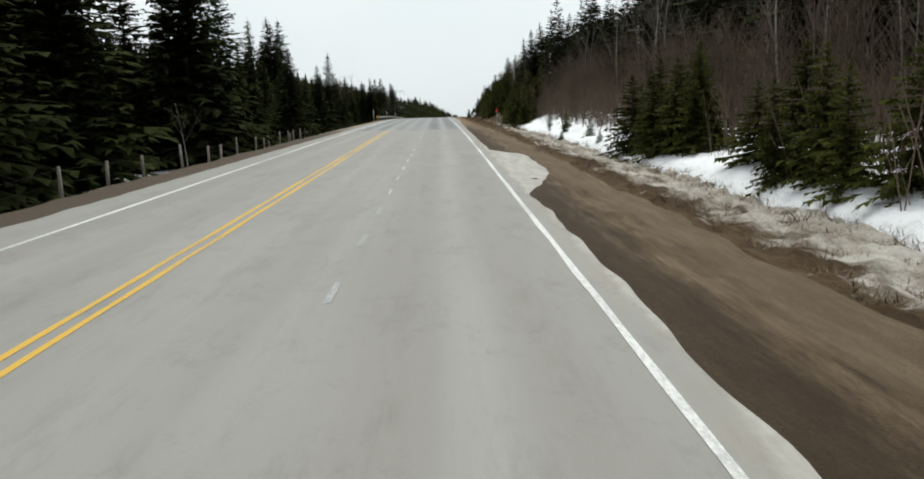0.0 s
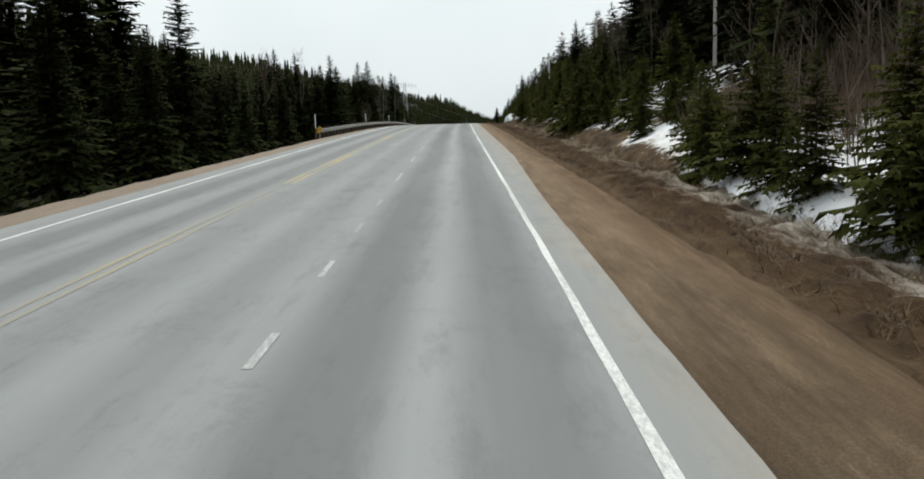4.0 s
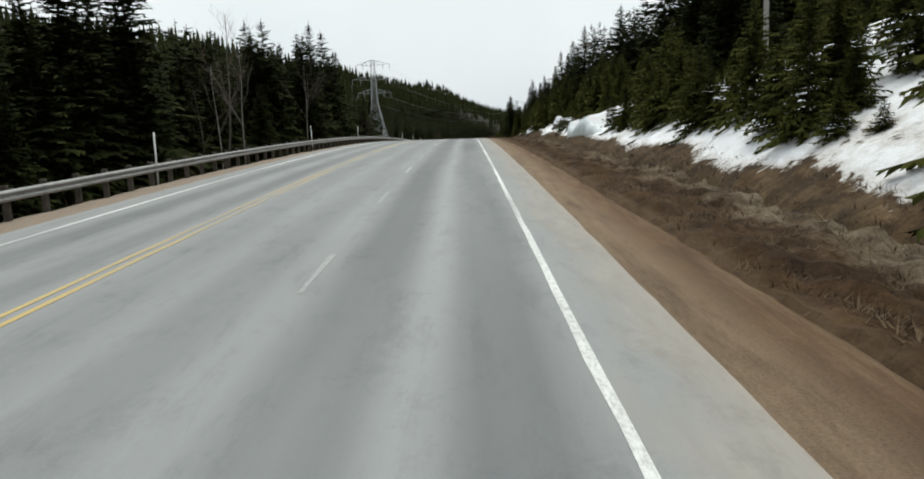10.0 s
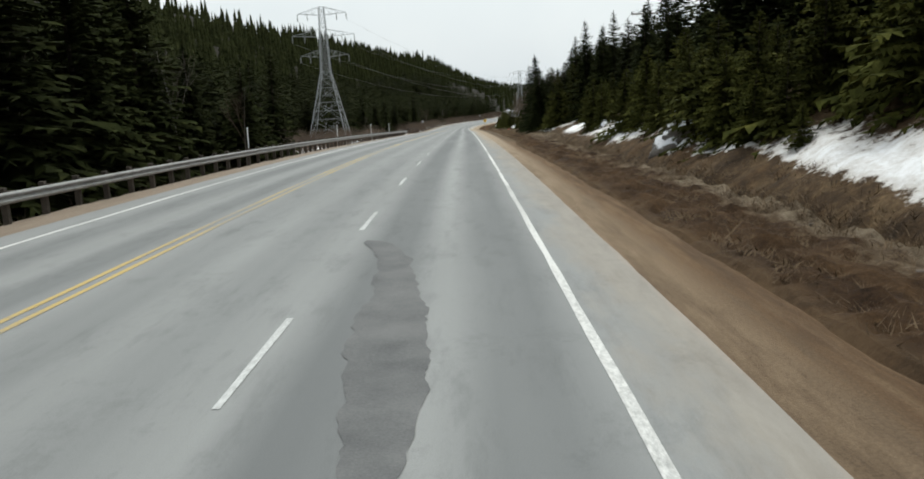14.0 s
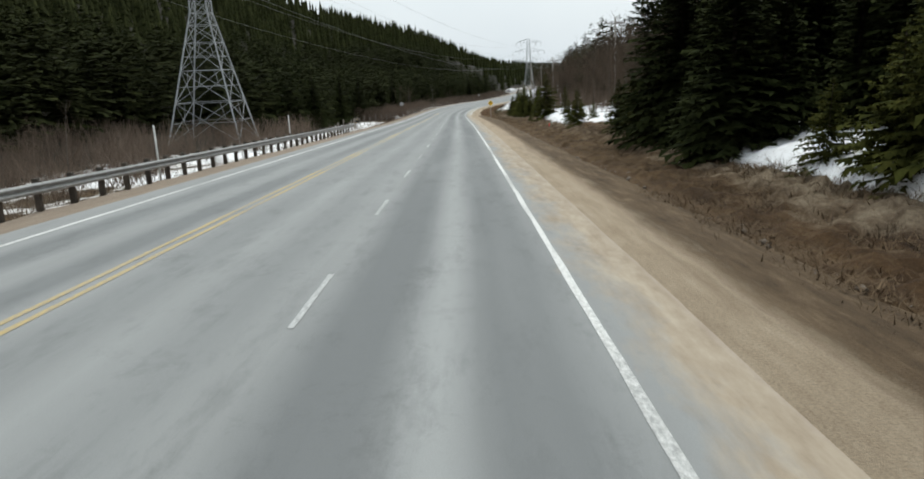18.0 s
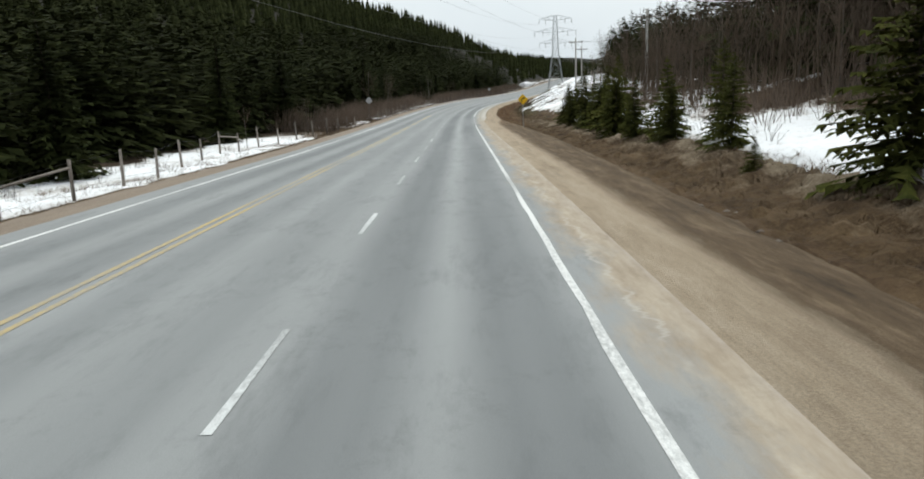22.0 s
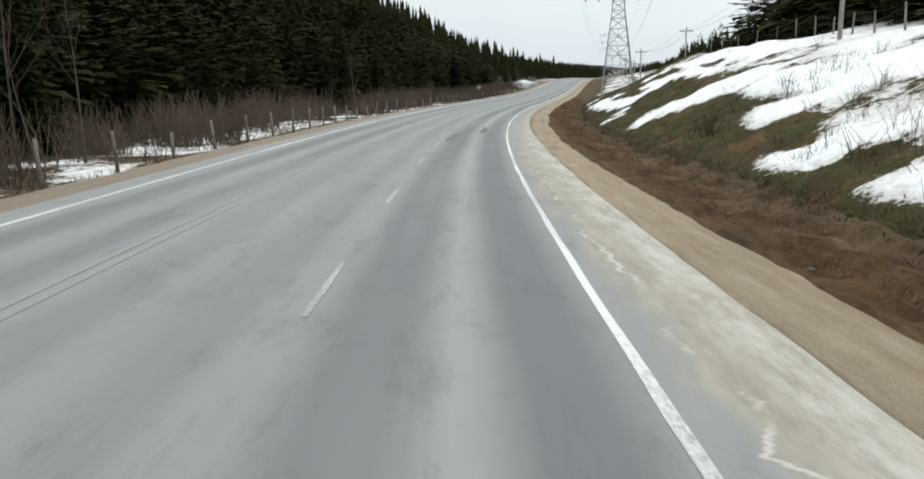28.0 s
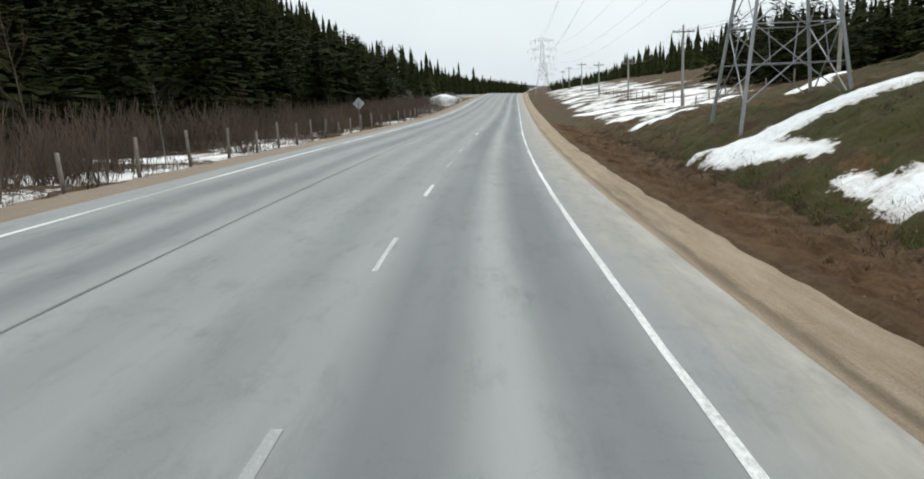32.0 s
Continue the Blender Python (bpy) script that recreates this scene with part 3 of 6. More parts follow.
M_THICKET = speckled("grey_brown_thicket_twigs", (0.04, 0.029, 0.019), (0.15, 0.108, 0.075), 0.35)
M_HEATH = speckled("rust_and_olive_heath", (0.034, 0.037, 0.009), (0.1, 0.06, 0.025), 0.3, fine=5.0)
M_SHRUB = speckled("reddish_brown_shrub_stems", (0.062, 0.045, 0.033), (0.22, 0.162, 0.12), 0.3)
M_GALV = speckled("weathered_galvanised_steel", (0.2, 0.2, 0.195), (0.36, 0.36, 0.355), 3, 0.6, 0.45, 0.5, 40, 0.1)
M_STEEL = speckled("grey_lattice_steel", (0.3, 0.31, 0.32), (0.46, 0.47, 0.48), 2, 0.6, 0.3, 0.4, 20, 0.05)
M_POST = speckled("weathered_grey_wood", (0.12, 0.1, 0.085), (0.34, 0.3, 0.26), 4, 0.9, per_object=0.25)
M_RAIL_POST = speckled("dark_brown_post_wood", (0.035, 0.029, 0.023), (0.11, 0.092, 0.074), 4, 0.9, per_object=0.25)
M_POLE = speckled("pale_weathered_pole_wood", (0.26, 0.24, 0.22), (0.46, 0.44, 0.4), 3, 0.9)
M_WIRE = speckled("dark_wire", (0.05, 0.05, 0.055), (0.1, 0.1, 0.1), 3, 0.6, 0.5)
M_SIGN_Y = speckled("yellow_sign_sheeting", (0.88, 0.5, 0.006), (0.93, 0.56, 0.01), 2, 0.5, 0, 0.4, 30, 0.02)
M_BLACK = speckled("black_sign_ink", (0.012, 0.012, 0.012), (0.03, 0.03, 0.03), 4, 0.6)
M_SIGN_BACK = speckled("bare_aluminium_sign_back", (0.42, 0.43, 0.44), (0.58, 0.58, 0.6), 3, 0.5, 0.4)
M_DELIN = speckled("white_marker_post", (0.5, 0.5, 0.48), (0.75, 0.75, 0.72), 4, 0.6)
M_RED = speckled("red_marker_paint", (0.5, 0.03, 0.03), (0.7, 0.06, 0.05), 5, 0.5)
def rock_mat():
    m = Mat("grey_brown_rock_with_snow", 0.9, 0, 0.3)
    c = m.ramp(m.noise(0.9, 6, 0.7), (0.3, (0.06, 0.053, 0.046)), (0.7, (0.2, 0.18, 0.16)))
    c = m.mix(0.5, c, m.ramp(m.noise(9, 5, 0.7), (0.3, 0.5), (0.7, 1.5)), "MULTIPLY")
    sep = m.n.new("ShaderNodeSeparateXYZ")
    m.l.new(m.geo.outputs["Normal"], sep.inputs[0])
    lying = m.math("ADD", sep.outputs[2], m.math("MULTIPLY", m.math("SUBTRACT", m.noise(1.6, 6, 0.7), 0.5), 1.2))
    c = m.mix(m.ramp(lying, (0.36, 0.0), (0.5, 1.0)), c, (0.8, 0.81, 0.84))
    return m.color(c).bump(m.noise(9, 5, 0.8), 0.9, 0.05).m


M_STONE = speckled("loose_stone", (0.075, 0.06, 0.048), (0.24, 0.2, 0.165), 0.9, 0.9, 0, 0.3, 9, 0.9)
M_ROCK = rock_mat()
M_SNOW = speckled("old_grainy_snow", (0.6, 0.58, 0.56), (0.88, 0.89, 0.92), 1.5, 0.8, 0, 0.3, 25, 0.4)
M_PATCH = speckled("dark_asphalt_patch", (0.085, 0.087, 0.09), (0.2, 0.2, 0.198), 1.1, 0.85, 0, 0.3, 40, 0.4)
M_ICE = speckled("blue_grey_seepage_ice", (0.46, 0.53, 0.53), (0.78, 0.81, 0.81), 0.5, 0.35, 0, 0.5, 8, 0.5)


# ---- building helpers ----
def mesh_of(name, verts, faces, material, smooth=False, uv=None):
    me = bpy.data.meshes.new(name)
    me.from_pydata([tuple(map(float, v)) for v in verts], [], faces)
    me.materials.append(material)
    if uv is not None:
        lay = me.uv_layers.new(name="along")
        idx = np.empty(len(me.loops), dtype=np.int32)
        me.loops.foreach_get("vertex_index", idx)
        lay.data.foreach_set("uv", np.asarray(uv, dtype=np.float32)[idx].ravel())
    if smooth:
        me.polygons.foreach_set("use_smooth", [True] * len(me.polygons))
    me.update()
    return me


def part(name, bm, material, parent, label=""):
    me = bpy.data.meshes.new(name)
    bm.to_mesh(me)
    bm.free()
    me.materials.append(material)
    ob = new(name, me)
    ob.parent = parent
    return tagged(ob, label)


def part_mesh(name, me, parent, label="", m=None):
    ob = new(name, me)
    ob.parent = parent
    if m is not None:
        ob.matrix_local = m
    return tagged(ob, label)


def add_box(bm, cx, cy, cz, sx, sy, sz, m=None, bevel=0.0):
    r = bmesh.ops.create_cube(bm, size=1.0)
    mat = Matrix.Translation((cx, cy, cz)) @ Matrix.Diagonal((sx, sy, sz, 1))
    bmesh.ops.transform(bm, matrix=(m @ mat) if m is not None else mat, verts=r["verts"])
    if bevel:
        es = list({e for v in r["verts"] for e in v.link_edges})
        bmesh.ops.bevel(bm, geom=es, offset=bevel, segments=1, affect="EDGES")


def tube(verts, faces, pts, radii, sides=5, cap=True):
    """Adds a tapered tube along pts to plain lists."""
    base = len(verts)
    n = len(pts)
    for i, (p, r) in enumerate(zip(pts, radii)):
        d = (pts[min(i + 1, n - 1)] - pts[max(i - 1, 0)]).normalized()
        a = d.orthogonal().normalized()
        b = d.cross(a)
        for k in range(sides):
            w = 2 * math.pi * k / sides
            verts.append(p + r * (math.cos(w) * a + math.sin(w) * b))
    for i in range(n - 1):
        for k in range(sides):
            q, o = base + i * sides, (k + 1) % sides
            faces.append((q + k, q + o, q + sides + o, q + sides + k))
    if cap:
        faces.append(tuple(base + (n - 1) * sides + k for k in range(sides)))
        faces.append(tuple(base + k for k in reversed(range(sides))))


def bar_between(verts, faces, a, b, w):
    """A square steel bar from a to b."""
    tube(verts, faces, [a, b], [w * 0.7, w * 0.7], 4)


def strip(name, material, s_list, u_a, u_b, dz, parent=None, columns=2, ragged=0.0, seed=0, shift=None):
    """A sheet along the road between two offsets."""
    s_list = np.asarray(s_list, float)
    verts, uv, faces = [], [], []
    for s in s_list:
        for j in range(columns):
            u = u_a + ((u_b(s) if callable(u_b) else u_b) - u_a) * j / (columns - 1)
            u += shift(s) if shift else 0.0
            if ragged and j in (0, columns - 1):
                u += ragged * wave(s, u, 1.4, seed + j)
            verts.append(on_road(s, u, dz))
            uv.append((u, s))
    for i in range(len(s_list) - 1):
        for j in range(columns - 1):
            q = i * columns + j
            faces.append((q, q + 1, q + columns + 1, q + columns))
    ob = new(name, mesh_of(name, verts, faces, material, True, uv))
    ob.parent = parent
    return ob


# ---- the ground: one sheet to the horizon ----
VERGE_S = [-20, 60, 80, 180, 200, 312, 330, 352, 400, 455, 485, 506, 545, 620, 700]
VERGE_U = [3.3, 3.0, 2.75, 3.0, 2.75, 2.8, 4.1, 4.1, 4.2, 5.3, 5.0, 3.7, 3.4, 3.1, 3.2]
SNOW_R = {  # snow on the right bank: start, full, end offsets and amount
    -100: (5.3, 6.4, 10, 1.0), 90: (5.4, 6.5, 10, 1.0), 108: (6.6, 8.0, 5, 1.05), 122: (7.3, 9.2, 9, 0.72), 134: (7.2, 9.4, 20, 0.66), 150: (7.0, 8.6, 12, 0.68), 160: (7.0, 8.6, 8, 0.66), 168: (7.0, 8.4, 8, 0.82), 185: (7.0, 8.4, 8, 0.75), 196: (6.9, 8.4, 22, 0.76), 201: (6.9, 8.4, 34, 0.88), 216: (6.9, 8.4, 30, 0.86), 226: (6.9, 8.3, 20, 0.84), 231: (7.4, 8.6, 12, 1.1),
    254: (7.0, 8.2, 5, 1.2), 264: (6.9, 8.1, 5.5, 1.3), 272: (7.2, 8.4, 4, 1.15), 285: (7.1, 8.4, 4, 1.2), 318: (7.0, 8.4, 3, 1.15), 328: (8, 10, 18, 0.5), 338: (7.4, 8.8, 12, 0.9), 346: (7.0, 8.2, 14, 1.25), 353: (7.2, 8.6, 12, 1.1), 358: (8, 10, 14, 0.7), 375: (9, 11, 16, 0.65), 386: (8.4, 9.6, 10, 1.15), 394: (7.4, 8.6, 9, 1.2), 399: (7.4, 8.6, 11, 1.25), 404: (7.5, 8.8, 18, 1.25), 410: (7.6, 9, 18, 1.25), 424: (8.4, 9.6, 10, 1.15),
    446: (8.6, 10.4, 9, 1.0), 462: (8, 10, 60, 0.74), 478: (8.8, 11, 60, 0.62), 500: (8.6, 11, 60, 0.6), 512: (8.6, 11, 60, 0.66), 530: (8.2, 10.5, 60, 0.72), 545: (9, 11.5, 60, 0.7), 554: (11.5, 14.5, 60, 0.68), 566: (13, 16, 60, 0.62), 585: (14, 16.5, 60, 0.62), 602: (14, 17, 60, 0.5), 618: (14, 17, 60, 0.3), 640: (14, 17, 60, 0.32), 664: (9, 12, 30, 0.5), 700: (8, 11, 30, 0.55), 1200: (8, 11, 30, 0.42),
}
DRIFTS = [  # long drifts: two ends and a half width
    (571, 10.4, 566.5, 14.5, 2.3), (622, 9.2, 603, 9.6, 1.1), (600, 13.8, 580, 15.8, 1.1), (598, 18, 574, 20, 2.0), (606, 17, 590, 22, 1.8), (560, 15, 548, 17, 2.2), (592, 13.5, 586, 20, 1.4), (578, 15.2, 584, 19, 1.1), (625, 8.4, 602, 9.2, 0.5), (614, 9.8, 606, 10.2, 0.35), (602, 9.3, 591, 11.4, 0.9), (591, 11.5, 588, 15, 1.1), (583.5, 8.2, 582.5, 9.2, 0.6), (587, 9.2, 586, 10, 0.45),
    (639, 7.6, 636, 10.4, 0.5), (637, 8.4, 629, 9.2, 0.8), (636, 10.4, 635.5, 15, 1.0), (621, 9.2, 619, 12, 0.8), (612, 15, 598, 19, 0.9), (648, 16, 656, 22, 1.2), (682, 10.5, 676, 20, 1.6), (603, 11.6, 614, 11.0, 0.6),
    (543, 9.2, 541, 14, 1.3), (536, 9.4, 540, 16, 1.2), (552, 11.5, 548, 18, 1.5), (664, 9.4, 660, 13, 0.8), (700, 14, 690, 26, 2.0), (720, 10, 712, 24, 1.8)]
SNOW_L = {-100: (-14.6, -20, 0.5), 105: (-14.6, -20, 0.55), 125: (-16, -20, 0.0), 328: (-16, -20, 0.0), 342: (-15, -34, 0.48), 415: (-15, -24, 0.85), 470: (-15, -23, 0.8), 484: (-15, -22, 0.25), 535: (-14, -20, 0.55), 560: (-14.4, -21, 0.64), 640: (-14.4, -21, 0.6), 660: (-14, -20, 0.5), 700: (-14, -20, 0.45), 1200: (-15, -26, 0.4)}


def table(t, s):
    keys = sorted(t)
    return [np.interp(s, keys, [t[k][j] for k in keys]) for j in range(len(t[keys[0]]))]


def cover(s, u):
    a, b, c, amount = table(SNOW_R, s)
    right = np.clip((u - a) / (b - a), 0, 1) * np.clip((c + 10 - u) / 10, 0, 1) * amount
    for s_a, u_a, s_b, u_b, half in DRIFTS:
        ds, du = s_b - s_a, u_b - u_a
        w = np.clip(((s - s_a) * ds + (u - u_a) * du) / (ds * ds + du * du), 0, 1)
        d = np.hypot((s - s_a - w * ds) * 0.6, u - u_a - w * du)
        right = np.maximum(right, np.clip(0.5 + (half - d) / 1.6, 0, 1.15))
    la, lb, lam = table(SNOW_L, s)
    left = np.clip((la - u) / 1.0, 0, 1) * np.clip((u - (lb - 3)) / 3, 0, 1) * lam
    snow = np.where(u > 0, right, left)
    open_r = np.interp(s, [0, 90, 125, 225, 235, 300, 328, 399, 404, 412, 422, 440, 465, 690, 710, 900], [18, 18, 15, 16, 12, 12.5, 14, 14, 21, 21, 15, 15, 60, 60, 70, 60])
    # mask of the forest floor and the tree shade painted into it
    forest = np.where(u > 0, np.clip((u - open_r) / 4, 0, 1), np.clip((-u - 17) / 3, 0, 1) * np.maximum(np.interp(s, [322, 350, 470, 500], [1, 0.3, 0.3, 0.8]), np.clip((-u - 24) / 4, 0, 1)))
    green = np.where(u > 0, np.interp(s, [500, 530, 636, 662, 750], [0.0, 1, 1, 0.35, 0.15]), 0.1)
    return snow, forest, green


def build_ground():
    s_list = [-1500, -700, -300, -150, -90, -50] + list(np.arange(-30, 760, 2.5)) + list(np.arange(760, 1180, 8)) + [1200, 1260, 1350, 1500, 1750, 2100, 2700, 3500]
    near_r = [1.0, 1.55, 2.4, 3.0, 3.5, 4.0, 4.6, 5.2, 5.9, 6.6, 7.4, 8.2, 9, 9.8, 10.6, 11.4, 12.2, 13, 14, 15, 16.2, 17.5, 19, 21, 23, 26, 29, 33, 38, 44, 52, 62, 74, 90, 110, 140, 180, 230, 300, 400, 600, 1000, 1800, 3000]
    near_l = [-3000, -1800, -1000, -600, -420, -330, -260, -205, -165, -135, -110, -90, -74, -62, -52, -44, -38, -33, -29, -26, -23.5, -21.5, -20, -18.8, -17.6, -16.6, -15.8, -15, -14.4, -13.8, -13.2, -12.4, -11.6, -11.0]
    us = np.array(near_l + [-8, -5, -2] + near_r)
    ss, uu = np.meshgrid(np.array(s_list), us, indexing="ij")
    s, u = ss.ravel(), uu.ravel()
    x, y = flat(s, u)
    edge = np.interp(s, VERGE_S, VERGE_U)
    under = (u > 0.9) & (u < np.where((s > -9) & (s < 687), edge + 15.5, edge + 0.25))
    z = land(s, u) - np.where(u > edge + 0.25, 0.5, 0.35) * under
    n = len(us)
    verts = np.stack([x, y, z], 1)
    faces = [(i * n + j, i * n + j + 1, (i + 1) * n + j + 1, (i + 1) * n + j) for i in range(len(s_list) - 1) for j in range(n - 1)]
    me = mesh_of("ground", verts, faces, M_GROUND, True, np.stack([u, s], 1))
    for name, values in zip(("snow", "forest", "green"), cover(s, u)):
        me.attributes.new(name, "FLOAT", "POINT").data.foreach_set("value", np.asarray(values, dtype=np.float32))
    tagged(new("ground", me), "brown grass and forest floor painted shade-dark, with patches of old snow", "ground", kind="structure")


build_ground()

# ---- road, shoulders and painted lines ----
JOIN = 73.6


def shoulder(name, label, u_a, u_b, columns, inner, berm):
    steps = np.arange(-16, 1176, 1.0)
    ob = strip(name, M_GRAVEL, steps, u_a, u_b, -0.02, None, columns)
    for i, v in enumerate(ob.data.vertices):
        k, s = i % columns, steps[i // columns]
        share = k / (columns - 1) if inner == "a" else 1 - k / (columns - 1)
        ridge = berm * math.exp(-((share - 0.62 - 0.1 * wave(s, 0, 14, 2.0)) / 0.13) ** 2) * (0.6 + wave(s, 3, 9, 6.0))
        mud = np.interp(s, [70, 95], [1.0, 0.0]) if inner == "a" else 0.0
        if mud:
            ridge += mud * (0.2 * math.exp(-((share - 0.86 - 0.12 * wave(s, 5, 6, 3.0)) / 0.1) ** 2) + 0.12 * share * wave(v.co.x, v.co.y, 0.7, 1.5) + 0.16 * share * wave(v.co.x, v.co.y, 2.2, 2.5))
        v.co.z += -0.30 * max(0.0, share - 0.2) ** 1.5 - (0.9 * max(0.0, share - 0.72) if inner == "a" else 0.0) + share * (0.07 * wave(v.co.x, v.co.y, 1.1, 4.0) + 0.05 * wave(v.co.x, v.co.y, 0.45, 7.0)) + ridge
    return tagged(ob, label, "shoulder", kind="structure")


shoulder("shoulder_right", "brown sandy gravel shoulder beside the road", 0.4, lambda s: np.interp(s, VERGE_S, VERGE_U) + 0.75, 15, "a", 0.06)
shoulder("shoulder_left", "pale pinkish gravel shoulder beside the road", -13.7, -10.6, 9, "b", 0.05)


def verge():
    """Clumpy turf of the right bank, lapping over the gravel with a broken edge."""
    s_list = np.arange(-12, 690, 0.4)
    shares = [0, 0.25, 0.5, 0.8, 1.1, 1.4, 1.7, 2.0, 2.3, 2.6, 2.95, 3.3, 3.65, 4.0, 4.4, 4.8, 5.2]
    n = len(shares)
    inner = np.array([np.interp(s, VERGE_S, VERGE_U) + 0.16 * wave(s, 0, 2.2, 5.0) + 0.22 * wave(s, 0, 7, 9.0) + 0.12 * wave(s, 0, 0.7, 3.0) for s in s_list])
    ss = np.repeat(s_list, n)
    uu = np.repeat(inner, n) + np.tile(np.array(shares) * 1.0, len(s_list)) * 0.8
    z = land(ss, uu)
    x, y = flat(ss, uu)
    out = []
    for i in range(len(ss)):
        q = shares[i % n]
        lift = 0.13 * min(q / 1.1, 1) - 0.14 * (q == 0) - 0.16 * max(q - 4.0, 0)
        clod = 0.2 * wave(x[i], y[i], 0.8, 2.0) + 0.2 * wave(x[i], y[i], 0.37, 6.0)
        out.append((x[i], y[i], z[i] + lift + clod * min(0.3 + q / 1.2, 1)))
    faces = [(i * n + j, i * n + j + 1, (i + 1) * n + j + 1, (i + 1) * n + j) for i in range(len(s_list) - 1) for j in range(n - 1)]
    me = mesh_of("verge_right", out, faces, M_TURF, False, np.stack([uu, ss], 1))
    me.attributes.new("inner", "FLOAT", "POINT").data.foreach_set("value", np.tile(np.array(shares, dtype=np.float32), len(s_list)))
    ob = new("verge_right", me)
    tagged(ob, "clumpy dark brown turf bank beside the gravel", "verge", kind="structure")


verge()


def bank():
    """The right bank above the turf, with the small relief of heath, clods and drifted snow."""
    s_list = np.arange(-12, 690, 0.5)
    shares = np.concatenate([np.arange(0, 7, 0.45), np.arange(7, 18.1, 0.8)])
    n = len(shares)
    start = np.interp(s_list, VERGE_S, VERGE_U) + 3.8
    ss, uu = np.repeat(s_list, n), np.repeat(start, n) + np.tile(shares, len(s_list))
    z, (x, y) = land(ss, uu), flat(ss, uu)
    snow, forest, green = cover(ss, uu)
    out = []
    for i in range(len(ss)):
        q = shares[i % n]
        lift = 0.16 * min(q / 0.9, 1) - 0.4 * (q == 0) - 0.1 * max(q - 14.0, 0)
        soft = 1 - 0.75 * min(snow[i], 1.0)
        relief = 0.26 * wave(x[i], y[i], 1.1, 4.0) + 0.2 * wave(x[i], y[i], 0.5, 7.0)
        drift = 0.22 * max(0.0, min(snow[i], 1.0) - 0.4)
        out.append((x[i], y[i], z[i] + lift + min(q, 1) * (soft * relief + drift)))
    faces = [(i * n + j, i * n + j + 1, (i + 1) * n + j + 1, (i + 1) * n + j) for i in range(len(s_list) - 1) for j in range(n - 1)]
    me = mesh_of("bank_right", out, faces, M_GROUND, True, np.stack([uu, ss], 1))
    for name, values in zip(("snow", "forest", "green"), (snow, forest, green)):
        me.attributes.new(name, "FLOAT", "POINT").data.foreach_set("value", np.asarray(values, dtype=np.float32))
    tagged(new("bank_right", me), "uneven bank of brown grass, heath and old snow", "bank", kind="structure")


bank()
road_old = strip("road_old_surface", M_OLD, np.linspace(-16, JOIN, 300), -11.3, lambda s: np.interp(s, [21, 27, 36.5, 40.5], [0.5, 1.95, 2.05, 0.56]), 0.0, None, 14, 0.13)
tagged(road_old, "bleached grey-brown asphalt carriageway with faint wheel tracks", "road", kind="structure")
road = strip("road", M_ASPHALT, np.concatenate([[JOIN], np.arange(74, 1176, 0.75)]), -11.4, lambda s: np.interp(s, [JOIN, 96, 112, 490, 506, 560, 592, 640], [0.6, 0.78, 1.18, 1.18, 1.78, 1.75, 1.46, 1.46]), 0.0, None, 15, 0.03)
tagged(road, "grey asphalt highway with darker wheel tracks", "road", kind="structure")
S_LINE = np.arange(-16, 1174, 1.5)


def widen(s):
    """How much nearer the centre line lies before the climbing lane opens."""
    return 0.74 * np.clip(1 - s / 75, 0, 1.3)


def line(name, mat, u, width, s_a, s_b, label, shift=None):
    s = S_LINE[(S_LINE >= s_a) & (S_LINE <= s_b)]
    return tagged(strip(name, mat, s, u - width / 2, u + width / 2, 0.006, None, 2, 0.03, 2.0, shift), label, "road marking", kind="structure")


line("edge_line_right", M_WHITE, 0.0, 0.115, -16, 476, "worn white edge line")
line("edge_line_right_traces", M_FAINT, 0.0, 0.115, 477, 506, "almost worn away white edge line")
line("edge_line_right_far", M_WHITE, 0.0, 0.115, 507, 1170, "worn white edge line")
line("edge_line_left", M_WHITE, U_L, 0.13, -16, 1170, "worn white edge line", widen)
line("centre_line_near", M_YELLOW, U_Y + 0.13, 0.11, -16, JOIN, "bright yellow double centre line", widen)
line("centre_line_far", M_YELLOW, U_Y - 0.13, 0.11, -16, JOIN, "bright yellow double centre line", widen)
line("centre_line_near_start", M_TRACE, U_Y + 0.13, 0.11, JOIN + 0.5, 100, "almost worn away yellow double centre line")
line("centre_line_far_start", M_TRACE, U_Y - 0.13, 0.11, JOIN + 0.5, 100, "almost worn away yellow double centre line")
line("centre_line_near_worn", M_PALE_YELLOW, U_Y + 0.13, 0.11, 100, 518, "faded yellow double centre line")
line("centre_line_near_traces", M_GHOST, U_Y + 0.13, 0.11, 519, 592, "almost worn away yellow double centre line")
line("centre_line_near_remnant", M_TRACE, U_Y + 0.13, 0.11, 594, 602, "faded yellow double centre line")
line("centre_line_far_worn", M_PALE_YELLOW, U_Y - 0.13, 0.11, 100, 518, "faded yellow double centre line")
line("centre_line_far_traces", M_GHOST, U_Y - 0.13, 0.11, 519, 592, "almost worn away yellow double centre line")
line("centre_line_far_remnant", M_TRACE, U_Y - 0.13, 0.11, 594, 602, "faded yellow double centre line")

